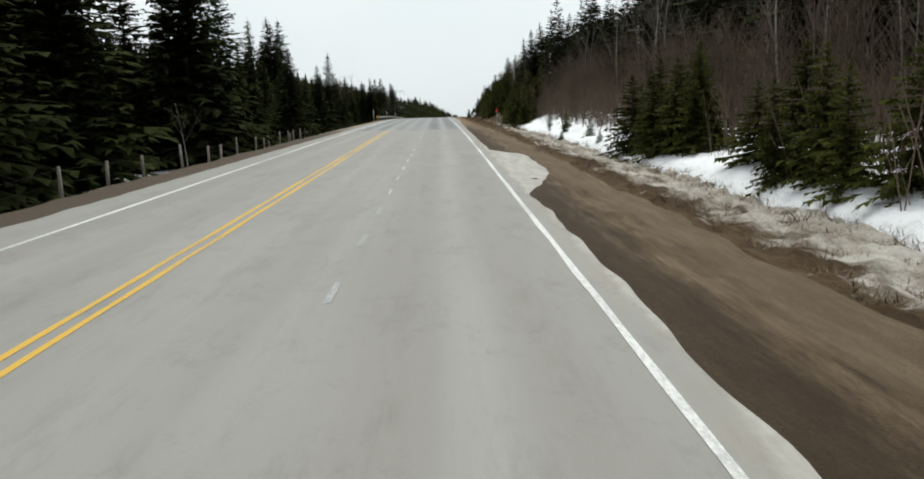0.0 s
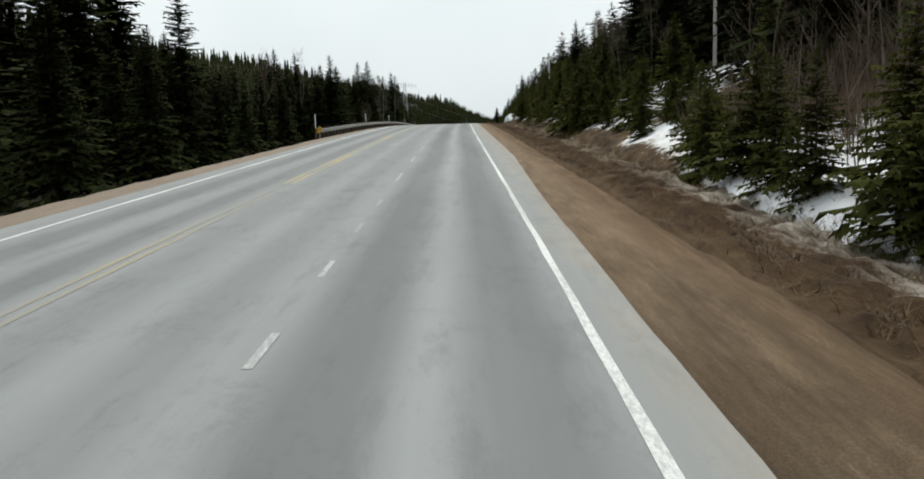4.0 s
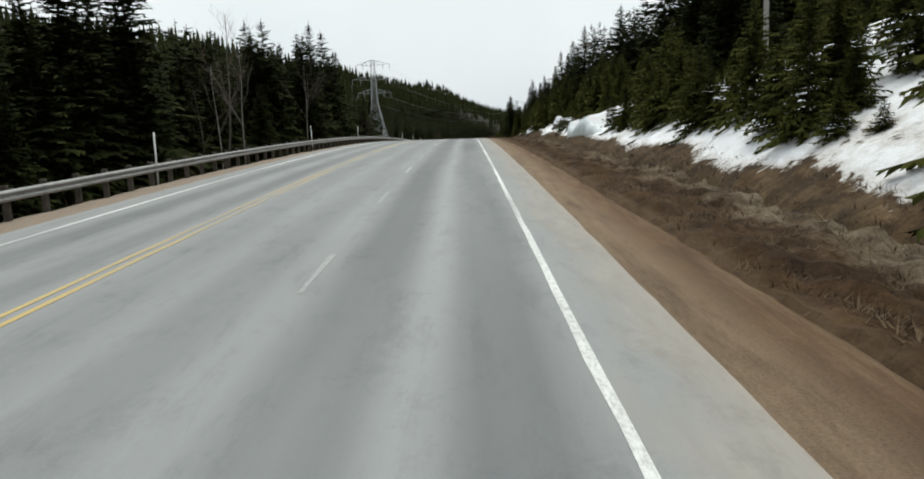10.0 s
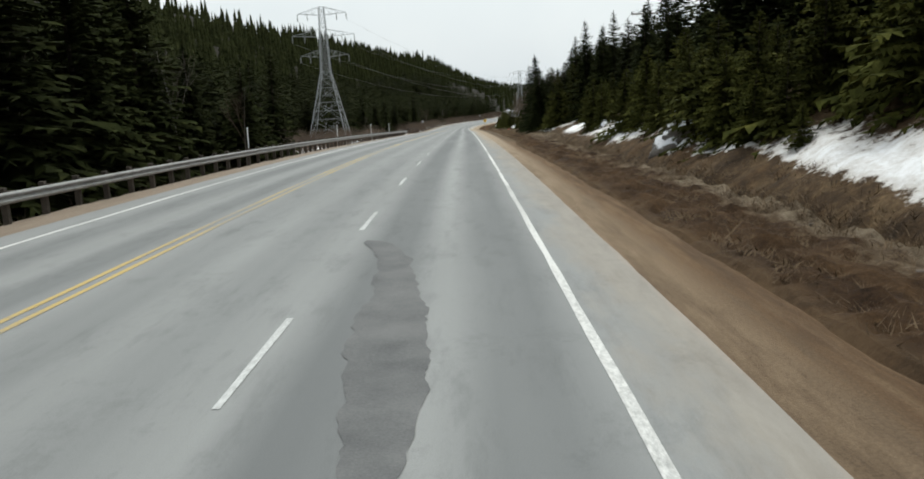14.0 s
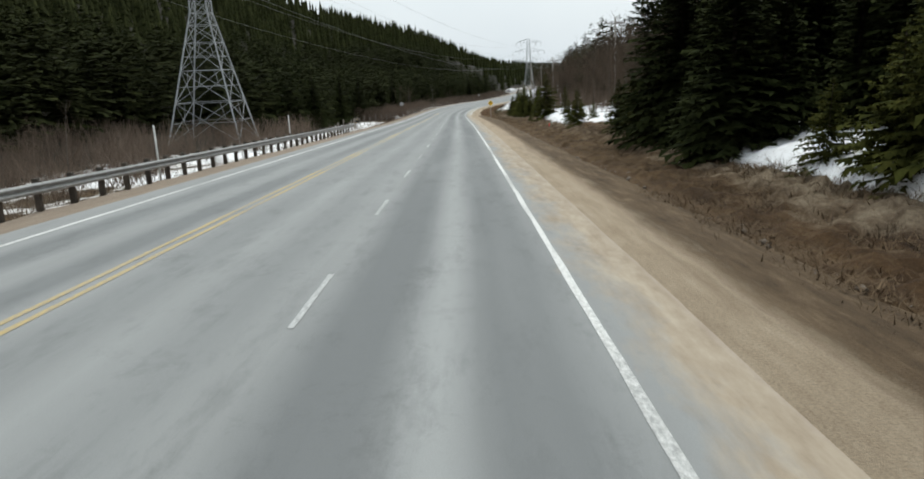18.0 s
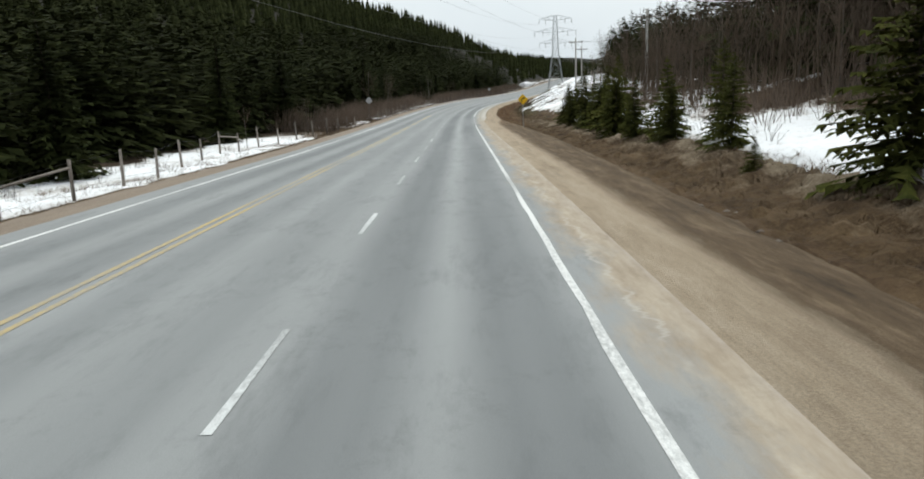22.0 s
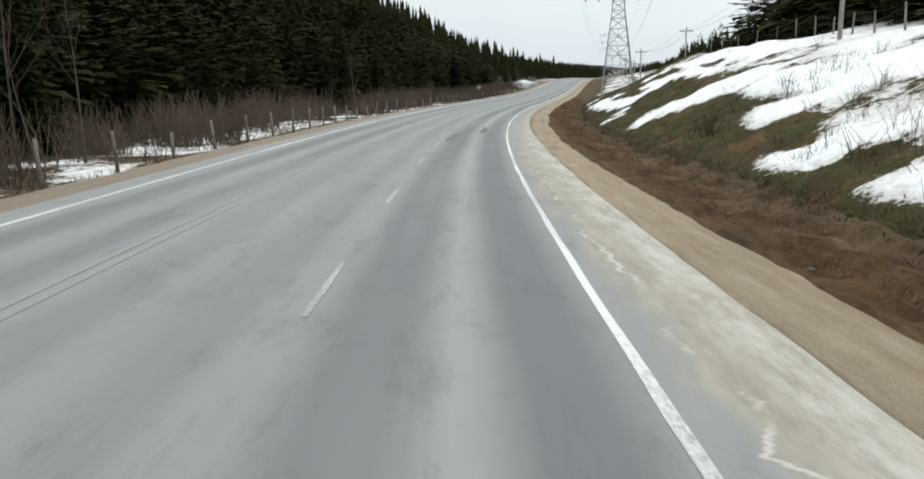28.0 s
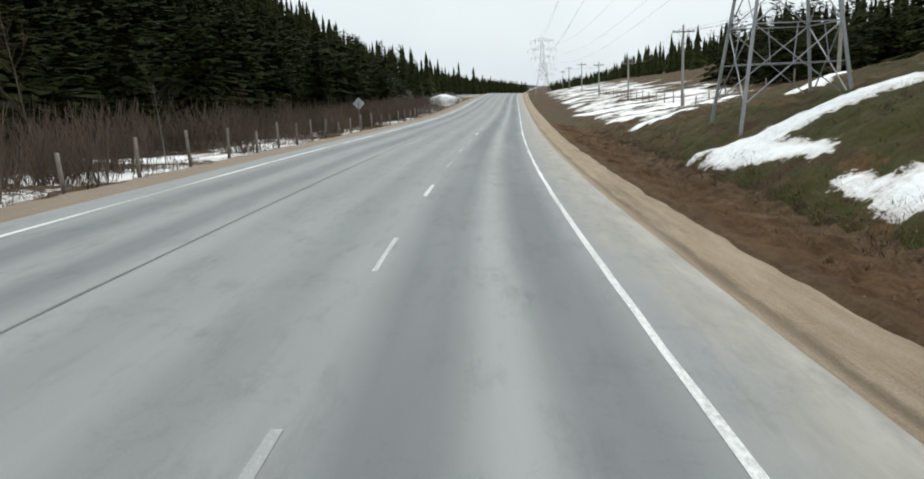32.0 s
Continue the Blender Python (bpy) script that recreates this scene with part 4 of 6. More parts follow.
line("centre_joint", M_PATCH, U_Y, 0.05, 603, 760, "dark tarred joint along the road's middle")
line("centre_seam", M_SEAM, U_Y + 0.04, 0.055, 556, 597, "pale sandy seam along the road's middle")
DASH_K = [-2, 0, 2, 4, 6, 8, 10, 12, 14, 15, 17, 23, 25, 27, 29, 31, 34, 36, 39, 44, 45, 48, 50, 52, 55, 117]
DASH_END = [104, 121.2, 138, 155.4, 172.4, 190.8, 210.5, 229.5, 248.7, 259.5, 278.2, 334.6, 352.3, 370.2, 387.7, 404.9, 431.8, 449, 476, 519.6, 529.4, 556.8, 574.4, 592.3, 617, 1176]
dash_ends = [float(np.interp(k, DASH_K, DASH_END)) for k in range(-2, 115)]
dash_list = [(e - 2.75, 2.75) for e in dash_ends] + [(9.43 + 3.9 * k, 1.15) for k in range(23)]
for s, length in dash_list:
    d = strip("lane_dash", M_FAINT if 456 < s < 470 else M_DASH, np.linspace(s, s + length, 5), U_D - 0.045, U_D + 0.045, 0.007, None, 2, 0.03, 5.0)
    tagged(d, "worn white lane dash on the asphalt", "road marking", "lane dashes", "structure")


# ---- conifers ----
def frond(verts, faces, root, out, up, length, width, rng, fingers=4):
    """One drooping spruce branch: small pointed sprigs to both sides of a curved spine and a few hanging below it."""
    side = out.cross(up).normalized()

    def spine(b):
        return root + out * length * b + up * length * (-0.30 * b ** 1.6 + 0.16 * max(0.0, b - 0.6))

    for k in range(fingers):
        a = k / fingers
        p, q = spine(a), spine(min(a + 1.35 / fingers, 1.0))
        for sgn in (-1, 1):
            w = width * (1 - 0.62 * a) * rng.uniform(0.5, 1.3)
            drop = rng.uniform(-0.03, 0.2) * (length * 0.6 + 0.25)
            tip = spine(min(a + rng.uniform(0.7, 1.9) / fingers, 1.05)) + side * (sgn * w) - up * drop
            i = len(verts)
            verts += [p, q, tip]
            faces.append((i, i + 1, i + 2))


def conifer(seed, height, spread, layers, arms, fingers, bare=0.06, shape=1.0, ragged=0.3, broad=0.26):
    """Trunk and crown as plain lists, foot at the origin."""
    rng = random.Random(seed)
    tv, tf = [], []
    lean = Vector((rng.uniform(-0.02, 0.02), rng.uniform(-0.02, 0.02), 0)) * height
    pts = [lean * (k / 4) ** 2 + Vector((0, 0, height * k / 4)) for k in range(5)]
    rad = [max(0.012 * height * (1 - k / 4.1), 0.015) for k in range(5)]
    tube(tv, tf, pts, rad, 6)
    cv, cf = [], []
    lobes = [(rng.uniform(0, 6.28), rng.uniform(0.1, 0.9), rng.uniform(-0.28, 0.2)) for _ in range(7)]
    for j in range(layers):
        g = ((j + 0.3) / layers) ** 0.88
        n = max(5, int(arms * (0.55 + 0.45 * (1 - g))))
        spin = rng.uniform(0, 6.28)
        puff = rng.uniform(1 - ragged * 0.6, 1 + ragged * 0.45)
        for k in range(n):
            f = min(max(g + rng.uniform(-1.0, 1.0) / layers, 0.0), 0.985)
            a = spin + 6.283 * (k + rng.uniform(-0.4, 0.4)) / n
            lobe = 1 + sum(d * max(0.0, math.cos(a - b)) * max(0.0, 1 - abs(f - c) / 0.2) for b, c, d in lobes)
            reach = spread * (1 - f) ** shape * puff * lobe + 0.05 * spread
            r = reach * rng.uniform(0.62, 1.1)
            out = Vector((math.cos(a), math.sin(a), -0.12 + 0.7 * f + rng.uniform(-0.12, 0.12)))
            root = lean * f * f + Vector((0, 0, height * (bare + (1 - bare) * f)))
            frond(cv, cf, root, out, Vector((0, 0, 1)), r, min(r * broad, 0.5) + 0.03 * height / 10, rng, fingers)
    i = len(cv)
    top = lean + Vector((0, 0, height))
    cv += [top + Vector((0.06, 0, -0.06 * height)), top + Vector((-0.05, 0.05, -0.05 * height)), top + Vector((0, -0.06, -0.05 * height)), top + Vector((0, 0, 0.03 * height))]
    cf += [(i, i + 1, i + 3), (i + 1, i + 2, i + 3), (i + 2, i, i + 3)]
    return tv, tf, cv, cf


def tree_thing(name, tv, tf, cv, cf, trunk_mat, crown_mat, crown_name="crown"):
    top = new(name)
    part_mesh("trunk", mesh_of("trunk", tv, tf, trunk_mat, True), top)
    part_mesh(crown_name, mesh_of(crown_name, cv, cf, crown_mat), top)
    return top


KINDS = {}
for i, (h, sp, lay, ar, sh) in enumerate([(15, 3.0, 46, 15, 0.82), (17, 3.1, 48, 15, 0.78), (13, 3.0, 44, 15, 0.86), (19, 3.2, 50, 15, 0.76), (12, 2.4, 44, 14, 0.8)]):
    KINDS["spruce", i] = (tree_thing("spruce_tree", *conifer(20 + i, h, sp, lay, ar, 6, 0.03, sh, 0.4, 0.28), M_BARK, M_SPRUCE), h)
for i, (h, sp, lay, ar, sh) in enumerate([(4.2, 1.55, 30, 15, 0.85), (5.5, 1.75, 32, 15, 0.8), (3.2, 1.35, 26, 14, 0.9), (6.5, 1.85, 34, 15, 0.8), (4.8, 1.3, 30, 13, 0.75)]):
    KINDS["fir", i] = (tree_thing("young_fir_tree", *conifer(40 + i, h, sp, lay, ar, 8, 0.0, sh, 0.5, 0.2), M_BARK, M_YOUNG), h)


# ---- bare broadleaf trees ----
def bare_tree(seed, height, levels=3, spread=0.5, twigs=5):
    rng = random.Random(seed)
    tv, tf, cv, cf = [], [], [], []
    pts, p, d = [Vector((0, 0, 0))], Vector((0, 0, 0)), Vector((0, 0, 1))
    n = 7
    for k in range(n):
        d = (d + Vector((rng.uniform(-1, 1), rng.uniform(-1, 1), 0)) * 0.07).normalized()
        p = p + d * height / n
        pts.append(p)
    tube(tv, tf, pts, [max(0.0075 * height * (1 - k / (n + 0.6)), 0.012) for k in range(n + 1)], 5)

    def grow(p, d, length, r, level):
        q = p + d * length * 0.5
        e = (d + Vector((rng.uniform(-0.3, 0.3), rng.uniform(-0.3, 0.3), 0.25))).normalized()
        t = q + e * length * 0.5
        tube(cv, cf, [p, q, t], [r, r * 0.7, r * 0.3], 3, False)
        if level:
            for k in range(3 if level == 1 else 4):
                f = rng.uniform(0.3, 1.0)
                s = p + (q - p) * min(1, 2 * f) if f < 0.5 else q + (t - q) * (2 * f - 1)
                o = (e + Vector((rng.uniform(-0.8, 0.8), rng.uniform(-0.8, 0.8), rng.uniform(-0.1, 0.6)))).normalized()
                grow(s, o, length * rng.uniform(0.4, 0.65), r * 0.5, level - 1)

    for k in range(8):
        f = rng.uniform(0.35, 0.98)
        i = min(int(f * n), n - 1)
        s = pts[i] + (pts[i + 1] - pts[i]) * (f * n - i)
        a = rng.uniform(0, 6.28)
        o = Vector((math.cos(a) * spread, math.sin(a) * spread, 1.0)).normalized()
        grow(s, o, height * (1.1 - f) * 0.55, 0.0042 * height * (1.15 - f), levels - 1)
    return tv, tf, cv, cf


for i, (h, sp) in enumerate([(9, 0.5), (11, 0.45), (8, 0.7), (12, 0.6)]):
    KINDS["bare", i] = (tree_thing("bare_tree", *bare_tree(60 + i, h, 3, sp), M_GREYBARK, M_THICKET, "crown"), h)
for i, (h, sp) in enumerate([(9, 0.55), (12, 0.45)]):
    KINDS["birch", i] = (tree_thing("birch_tree", *bare_tree(80 + i, h, 3, sp), M_BIRCH, M_GREYBARK, "crown"), h)
LABELS = {
    "spruce": ("tall dark green spruce in the roadside forest", "conifer tree", "roadside spruces"),
    "fir": ("young olive green fir on the snowy bank", "conifer tree", "young firs"),
    "bare": ("bare grey-brown broadleaf tree without leaves", "broadleaf tree", "bare trees"),
    "birch": ("bare pale-barked birch at the forest edge", "broadleaf tree", "birches"),
}
used = set()
planted = []
behind = []


def plant(kind, s, u, height, rng, sink=0.15):
    n = sum(1 for k in KINDS if k[0] == kind)
    i = rng.randrange(n)
    model, h = KINDS[kind, i]
    f = height / h
    m = Matrix.Translation(place(s, u, ground_at(s, u) - sink)) @ Matrix.Rotation(rng.uniform(0, 6.28), 4, "Z")
    if (kind, i) in used:
        ob = copy_thing(model, m)
    else:
        used.add((kind, i))
        ob = model
        ob.matrix_basis = m
    wide = f * (rng.uniform(1.1, 1.45) if kind == "spruce" else rng.uniform(0.95, 1.25))
    ob.scale = (wide, wide, f)
    tagged(ob, *LABELS[kind])
    planted.append((s, u))
    return ob


def stand(kind, spots):
    """Trees at chosen places: metres along the road, offset and height."""
    for s, u, h in spots:
        rng = random.Random(int(s * 11 + h))
        plant(kind, s, u, h, rng)
        if kind == "spruce":
            for k in (-1, 1):
                plant(kind, s + k * rng.uniform(1.2, 2.4), u - rng.uniform(0.2, 1.8), h * rng.uniform(0.72, 0.93), rng)


def scatter(kind, count, s_a, s_b, u_a, u_b, h_a, h_b, seed, gap=1.6):
    rng = random.Random(seed)
    made = tries = 0
    while made < count and tries < count * 12:
        tries += 1
        s, u = rng.uniform(s_a, s_b), rng.uniform(u_a, u_b)
        if any((s - a) ** 2 + (u - b) ** 2 < gap * gap for a, b in planted):
            continue
        h = rng.uniform(h_a, h_b)
        if kind == "spruce" and (u < -24 or u > 16):
            behind.append((s, u, h))
            planted.append((s, u))
        else:
            plant(kind, s, u, h, rng)
        made += 1


# forest edge on the left: the trees that stand out against the sky, then the rest
stand("spruce", [(101.9, -38, 15.7), (96.2, -32.4, 16.3), (104.9, -32.5, 17.2), (135.4, -30.7, 20.5), (144, -30.5, 21), (132.5, -34, 20), (139, -31.5, 19.5), (129, -20.2, 13.2), (170.3, -16.8, 10.5), (172, -18.6, 9.6), (183.8, -24, 12.8), (182.7, -26.6, 13.2), (168.4, -24, 11.6),
    (147.6, -22, 9.3), (156.2, -25, 9.6), (210.8, -23.2, 12.7), (218.7, -18.8, 13.7), (214.2, -20, 13.4), (256.5, -21.3, 14.7), (280, -22.8, 16.6), (265, -19.5, 14), (261, -21, 13), (240, -22, 11)])
scatter("spruce", 36, -6, 60, -28, -18, 12, 17, 1, 2.0)
scatter("spruce", 40, 60, 128, -28, -18.2, 7.5, 11, 11, 1.8)
scatter("spruce", 54, 128, 212, -30, -18.8, 6, 8.6, 2, 1.9)
scatter("spruce", 24, 264, 300, -32, -19.5, 13, 17, 96, 2.0)
scatter("spruce", 22, 300, 335, -32, -19.5, 8.5, 12, 86, 2.0)
scatter("spruce", 30, 212, 262, -28, -19.5, 7, 10, 98, 2.0)
stand("birch", [(260.1, -18.4, 10.2), (236.6, -18.3, 9.0), (230.7, -18.2, 7.8), (613.2, -21.6, 7.1), (52.8, -16.4, 3.4), (45, -17, 4.2), (636.5, -16.5, 3.9)])
stand("bare", [(226.5, -18, 6.0), (198.6, -17, 5.5), (200.5, -17.4, 4.8), (234.6, -19, 12.1), (175.4, -22, 11.8), (158.5, -22, 10.5), (152.6, -22, 9.8), (149, -22.5, 9), (513.8, -16.5, 7.6), (545.1, -17.9, 7.6), (549.5, -17.9, 6.8), (544.9, -17.1, 5.8), (628.3, -17, 5.9), (624, -17.5, 5), (359, -20, 4.5)])
scatter("birch", 5, 270, 335, -24, -20, 8, 12, 3)
scatter("bare", 6, 240, 335, -24, -17.5, 4, 7, 4)
scatter("spruce", 56, 425, 740, -36, -22, 9, 13, 5, 2.2)
scatter("bare", 12, 345, 740, -24, -17, 2.5, 5, 6)
# right bank
CLUSTERS = [(86, 7.7, 3.8), (88.5, 8.5, 4.4), (90.5, 7.5, 4.2), (93, 8.5, 4.8), (95.5, 7.6, 4), (91, 9.8, 5), (60, 7.9, 1.3), (63, 8.5, 1.8), (66, 7.5, 1), (57, 7.1, 0.9), (52, 8.3, 1.6), (46, 7.7, 1.2), (70, 8.1, 1.4), (391, 8.6, 2.3), (393, 9.6, 2), (395.5, 8.8, 2.4), (388, 9.8, 1.8), (414, 8.8, 5.4), (426, 9, 3.8), (433, 8.6, 3.4), (436, 9.2, 4.4), (440, 8.4, 3.6), (420, 7.6, 1.4), (408, 10.2, 3.4), (455, 9.2, 4.2), (457, 10.2, 4.8), (459.5, 8.8, 3.6), (461, 10.6, 4), (453, 10, 3), (463, 9.4, 2.6), (472, 9.2, 3.8), (473.5, 10.2, 3.4), (468, 10, 5.2), (473.8, 9.4, 3.6), (475.4, 10.4, 3.7), (466, 8.6, 3.4), (464.5, 10.4, 4.4), (447, 8.8, 4.6), (450, 9.6, 5.2), (429, 9.6, 4.4), (34, 8.6, 4.2), (33, 9.4, 4.6), (36, 10.4, 5), (38.4, 9.2, 4.8), (32, 8.8, 3.6), (34.8, 10, 5), (35, 7.9, 3.8), (37.5, 8.6, 4.4), (39.5, 8, 4.2), (36.5, 9.6, 4.6), (41, 9, 3.6), (22.5, 8, 3.6), (20.5, 8.6, 4.2), (18.7, 8.2, 3.6), (23.5, 9.4, 4.4), (17, 9, 4), (25.5, 8.8, 3.2), (98, 7.6, 4), (101, 8.2, 4.4), (103.5, 7.5, 3.6), (248.5, 7.7, 1.7), (246.5, 8.2, 1.3), (251, 8.4, 2), (256.4, 8.3, 0.9), (250, 9.3, 2.4), (247.6, 9.6, 2.8)]
for s, u, h in CLUSTERS:
    plant("fir", s, u, h, random.Random(int(s * 7)))
scatter("bare", 46, 2, 110, 11, 18, 4, 7, 8, 1.1)
scatter("birch", 26, 2, 110, 14, 24, 7, 11, 18, 1.6)
scatter("bare", 18, 14, 100, 8.8, 11, 3, 5.5, 17, 1.3)
scatter("fir", 44, 105, 193, 7.8, 13.5, 2.0, 5.5, 9, 1.6)
scatter("fir", 46, 152, 194, 8.4, 14.5, 3.2, 6.2, 71, 1.25)
scatter("spruce", 16, 150, 194, 13, 20, 7, 11, 72, 2.0)
scatter("fir", 10, 114, 150, 8.4, 11, 2, 5.2, 74, 1.6)
scatter("fir", 12, 268, 330, 10.4, 12.8, 2.6, 5, 75, 1.3)
scatter("spruce", 18, 262, 330, 11.6, 15, 6, 10, 76, 1.8)
scatter("fir", 14, 201, 224, 8.8, 11.4, 2.6, 5, 99, 1.3)
scatter("fir", 34, 197, 228, 11, 26, 1.0, 3.2, 91, 1.5)
scatter("fir", 24, 196, 228, 8.8, 14, 0.6, 2.0, 90, 1.2)
scatter("fir", 30, 240, 266, 10.4, 14, 2.6, 5.5, 93, 1.3)
scatter("fir", 24, 262, 324, 9.0, 13, 1.6, 4.4, 92, 1.4)
scatter("spruce", 26, 112, 194, 14.5, 26, 9, 15, 10, 2.2)
scatter("spruce", 14, 231, 258, 13.5, 24, 9, 14, 97, 2.2)
scatter("spruce", 30, 254, 338, 12.4, 22, 7, 12, 95, 1.8)
scatter("bare", 22, 128, 165, 12, 24, 5, 8, 94, 1.2)
scatter("spruce", 9, 352, 359, 8.6, 11, 5, 9, 12, 1.2)
scatter("spruce", 22, 356, 364.5, 8.4, 17, 6, 11, 15, 1.3)
stand("fir", [(371, 8.4, 3.4), (386.5, 8.2, 3.2)])
stand("fir", [(199, 9.2, 2), (200.5, 10.4, 2.8), (202, 9, 1.2), (203, 11.4, 3.2), (204.6, 9.8, 1.6), (206, 12.4, 3.6), (207.5, 10.6, 2.2), (201.4, 13, 3.4), (209, 9.2, 1.4), (205.2, 14.4, 3.6), (198.2, 11.6, 3)])
stand("fir", [(229.5, 8.9, 2.6), (227.6, 9.4, 3.4), (226, 9.0, 2.2), (224.6, 10.2, 4.2), (228.4, 10.8, 4), (223, 9.4, 3), (221.6, 10.8, 4.6), (226.4, 12, 5.2), (231, 10.2, 3.2), (219.6, 9.6, 3.4), (217, 10.4, 3.8)])
scatter("spruce", 12, 216, 232, 14, 20, 7, 10, 19, 1.8)
stand("fir", [(273.6, 8.9, 1.6), (275.5, 9.2, 3.4), (277, 8.7, 2.8), (278.6, 9.4, 4.6), (280.2, 8.8, 4.0), (282.6, 9.3, 5), (285.4, 9.0, 4.2), (288.2, 9.6, 4.8), (291.8, 9.2, 4), (296, 9.5, 5), (300.4, 9.3, 4.2), (276.4, 10.8, 5.6), (271, 11.2, 5.8), (268.4, 10.2, 1.8), (266.6, 9.4, 1.2)])
stand("fir", [(146.5, 8.7, 3.6), (144.2, 9.0, 4.8), (141.6, 8.6, 5.2), (139, 9.2, 6), (143, 10.6, 6.4), (140.4, 11, 7), (148.6, 9.5, 4.4), (151, 9, 3.8), (136.6, 8.8, 5)])
stand("fir", [(344.8, 8.8, 2.6), (342.3, 9.3, 3.6), (340.6, 9.0, 4.8), (338.8, 9.6, 6.2), (343, 10.8, 4.4), (339.6, 11.4, 7)])
scatter("spruce", 20, 330, 353, 12.4, 16, 7, 11, 16, 1.5)
scatter("fir", 7, 365, 376, 8.6, 12, 2, 3.4, 79, 1.4)
scatter("bare", 36, 386, 474, 14, 23, 6, 10, 13, 1.4)
scatter("spruce", 16, 392, 470, 22, 30, 8, 11, 73, 2.4)
scatter("spruce", 8, 400, 470, 26, 44, 9, 13, 14, 2.4)


# ---- distant woods ----
def far_tree(seed, height=10.0):
    rng = random.Random(seed)
    v, f = [], []
    for j in range(6):
        a = j / 6
        z = height * (0.02 + 0.98 * a)
        r = 1.9 * (1 - a) ** 0.85 * rng.uniform(0.75, 1.2) + 0.12
        n = 5
        spin = rng.uniform(0, 6.28)
        i = len(v)
        v.append(Vector((0, 0, z + height * 0.24)))
        for k in range(2 * n):
            w = spin + math.pi * k / n
            q = r * (rng.uniform(0.8, 1.15) if k % 2 else rng.uniform(0.35, 0.55))
            v.append(Vector((q * math.cos(w), q * math.sin(w), z - (0.08 * height * (0.3 + 0.7 * (k % 2)) * rng.uniform(0.6, 1.3)))))
        f += [(i, i + 1 + k, i + 1 + (k + 1) % (2 * n)) for k in range(2 * n)]
    return np.array([tuple(p) for p in v]), np.array(f)


def far_bare(seed, height=8.0):
    rng = random.Random(seed)
    v, f = [], []
    tube(v, f, [Vector((0, 0, 0)), Vector((rng.uniform(-0.3, 0.3), rng.uniform(-0.3, 0.3), height * 0.5)), Vector((rng.uniform(-0.8, 0.8), rng.uniform(-0.8, 0.8), height))], [0.06, 0.04, 0.012], 3, False)
    for k in range(13):
        a, z = rng.uniform(0, 6.28), height * rng.uniform(0.25, 0.9)
        o = Vector((math.cos(a), math.sin(a), 1.5)) * (height - z + 1.5) * 0.28
        tube(v, f, [Vector((0, 0, z)), Vector((0, 0, z)) + o], [0.022, 0.006], 3, False)
    tri = []
    for q in f:
        tri += [(q[0], q[1], q[2])] + ([(q[0], q[2], q[3])] if len(q) > 3 else [])
    return np.array([tuple(p) for p in v]), np.array(tri)


def woods(name, label, mat, models, spots, heights, base_h, seed):
    rng = np.random.default_rng(seed)
    vs, fs, off = [], [], 0
    spots = np.array(spots)
    x, y = flat(spots[:, 0], spots[:, 1])
    z = land(spots[:, 0], spots[:, 1])
    for i in range(len(spots)):
        v, f = models[rng.integers(len(models))]
        a, k = rng.uniform(0, 6.28), heights[i] / base_h
        c, s = math.cos(a), math.sin(a)
        w = k * rng.uniform(0.85, 1.2)
        vs.append(np.stack([(v[:, 0] * c - v[:, 1] * s) * w + x[i], (v[:, 0] * s + v[:, 1] * c) * w + y[i], v[:, 2] * k + z[i] - 0.3], 1))
        fs.append(f + off)
        off += len(v)
    vs, fs = np.concatenate(vs), np.concatenate(fs)
    me = bpy.data.meshes.new(name)
    me.vertices.add(len(vs))
    me.vertices.foreach_set("co", vs.astype(np.float32).ravel())
    me.loops.add(len(fs) * 3)
    me.loops.foreach_set("vertex_index", fs.astype(np.int32).ravel())
    me.polygons.add(len(fs))
    me.polygons.foreach_set("loop_start", np.arange(0, len(fs) * 3, 3, dtype=np.int32))
    me.update(calc_edges=True)
    me.materials.append(mat)
    return tagged(new(name, me), label, "forest", kind="stuff")


FAR_MODELS = [far_tree(i) for i in range(5)]
FAR_BARE = [far_bare(i) for i in range(5)]


def spots_in(n, s_a, s_b, u_a, u_b, seed, power=1.0):
    rng = np.random.default_rng(seed)
    s = rng.uniform(s_a, s_b, n)
    u = u_a + (u_b - u_a) * rng.uniform(0, 1, n) ** power
    return np.stack([s, u], 1)


def heights_for(n, a, b, seed):
    return np.random.default_rng(seed).uniform(a, b, n) ** 1.0


def mid_tree(seed):
    tv, tf, cv, cf = conifer(300 + seed, 10.0, 3.2, 13, 8, 2, 0.04, 0.75, 0.35, 0.4)
    return np.array([tuple(p) for p in cv]), np.array(cf)


MID_MODELS = [mid_tree(i) for i in range(6)]
BACK_MODELS = [tuple(np.array([tuple(p) for p in a]) if k == 0 else np.array(a) for k, a in enumerate(conifer(330 + i, 10.0, 2.6, 26, 11, 3, 0.03, 0.8, 0.4, 0.32)[2:])) for i in range(5)]
behind = np.array(behind)
woods("spruce_stand", "tall dark green spruces standing back in the forest", M_SPRUCE, BACK_MODELS, behind[:, :2], behind[:, 2], 10.0, 71)
near_left = np.concatenate([spots_in(150, 215, 330, -44, -28, 61), spots_in(420, -20, 128, -60, -25, 1, 1.2), spots_in(520, 128, 345, -75, -31, 2, 1.3), spots_in(300, 345, 430, -80, -44, 21), spots_in(1000, 425, 800, -72, -26, 3, 1.1)])
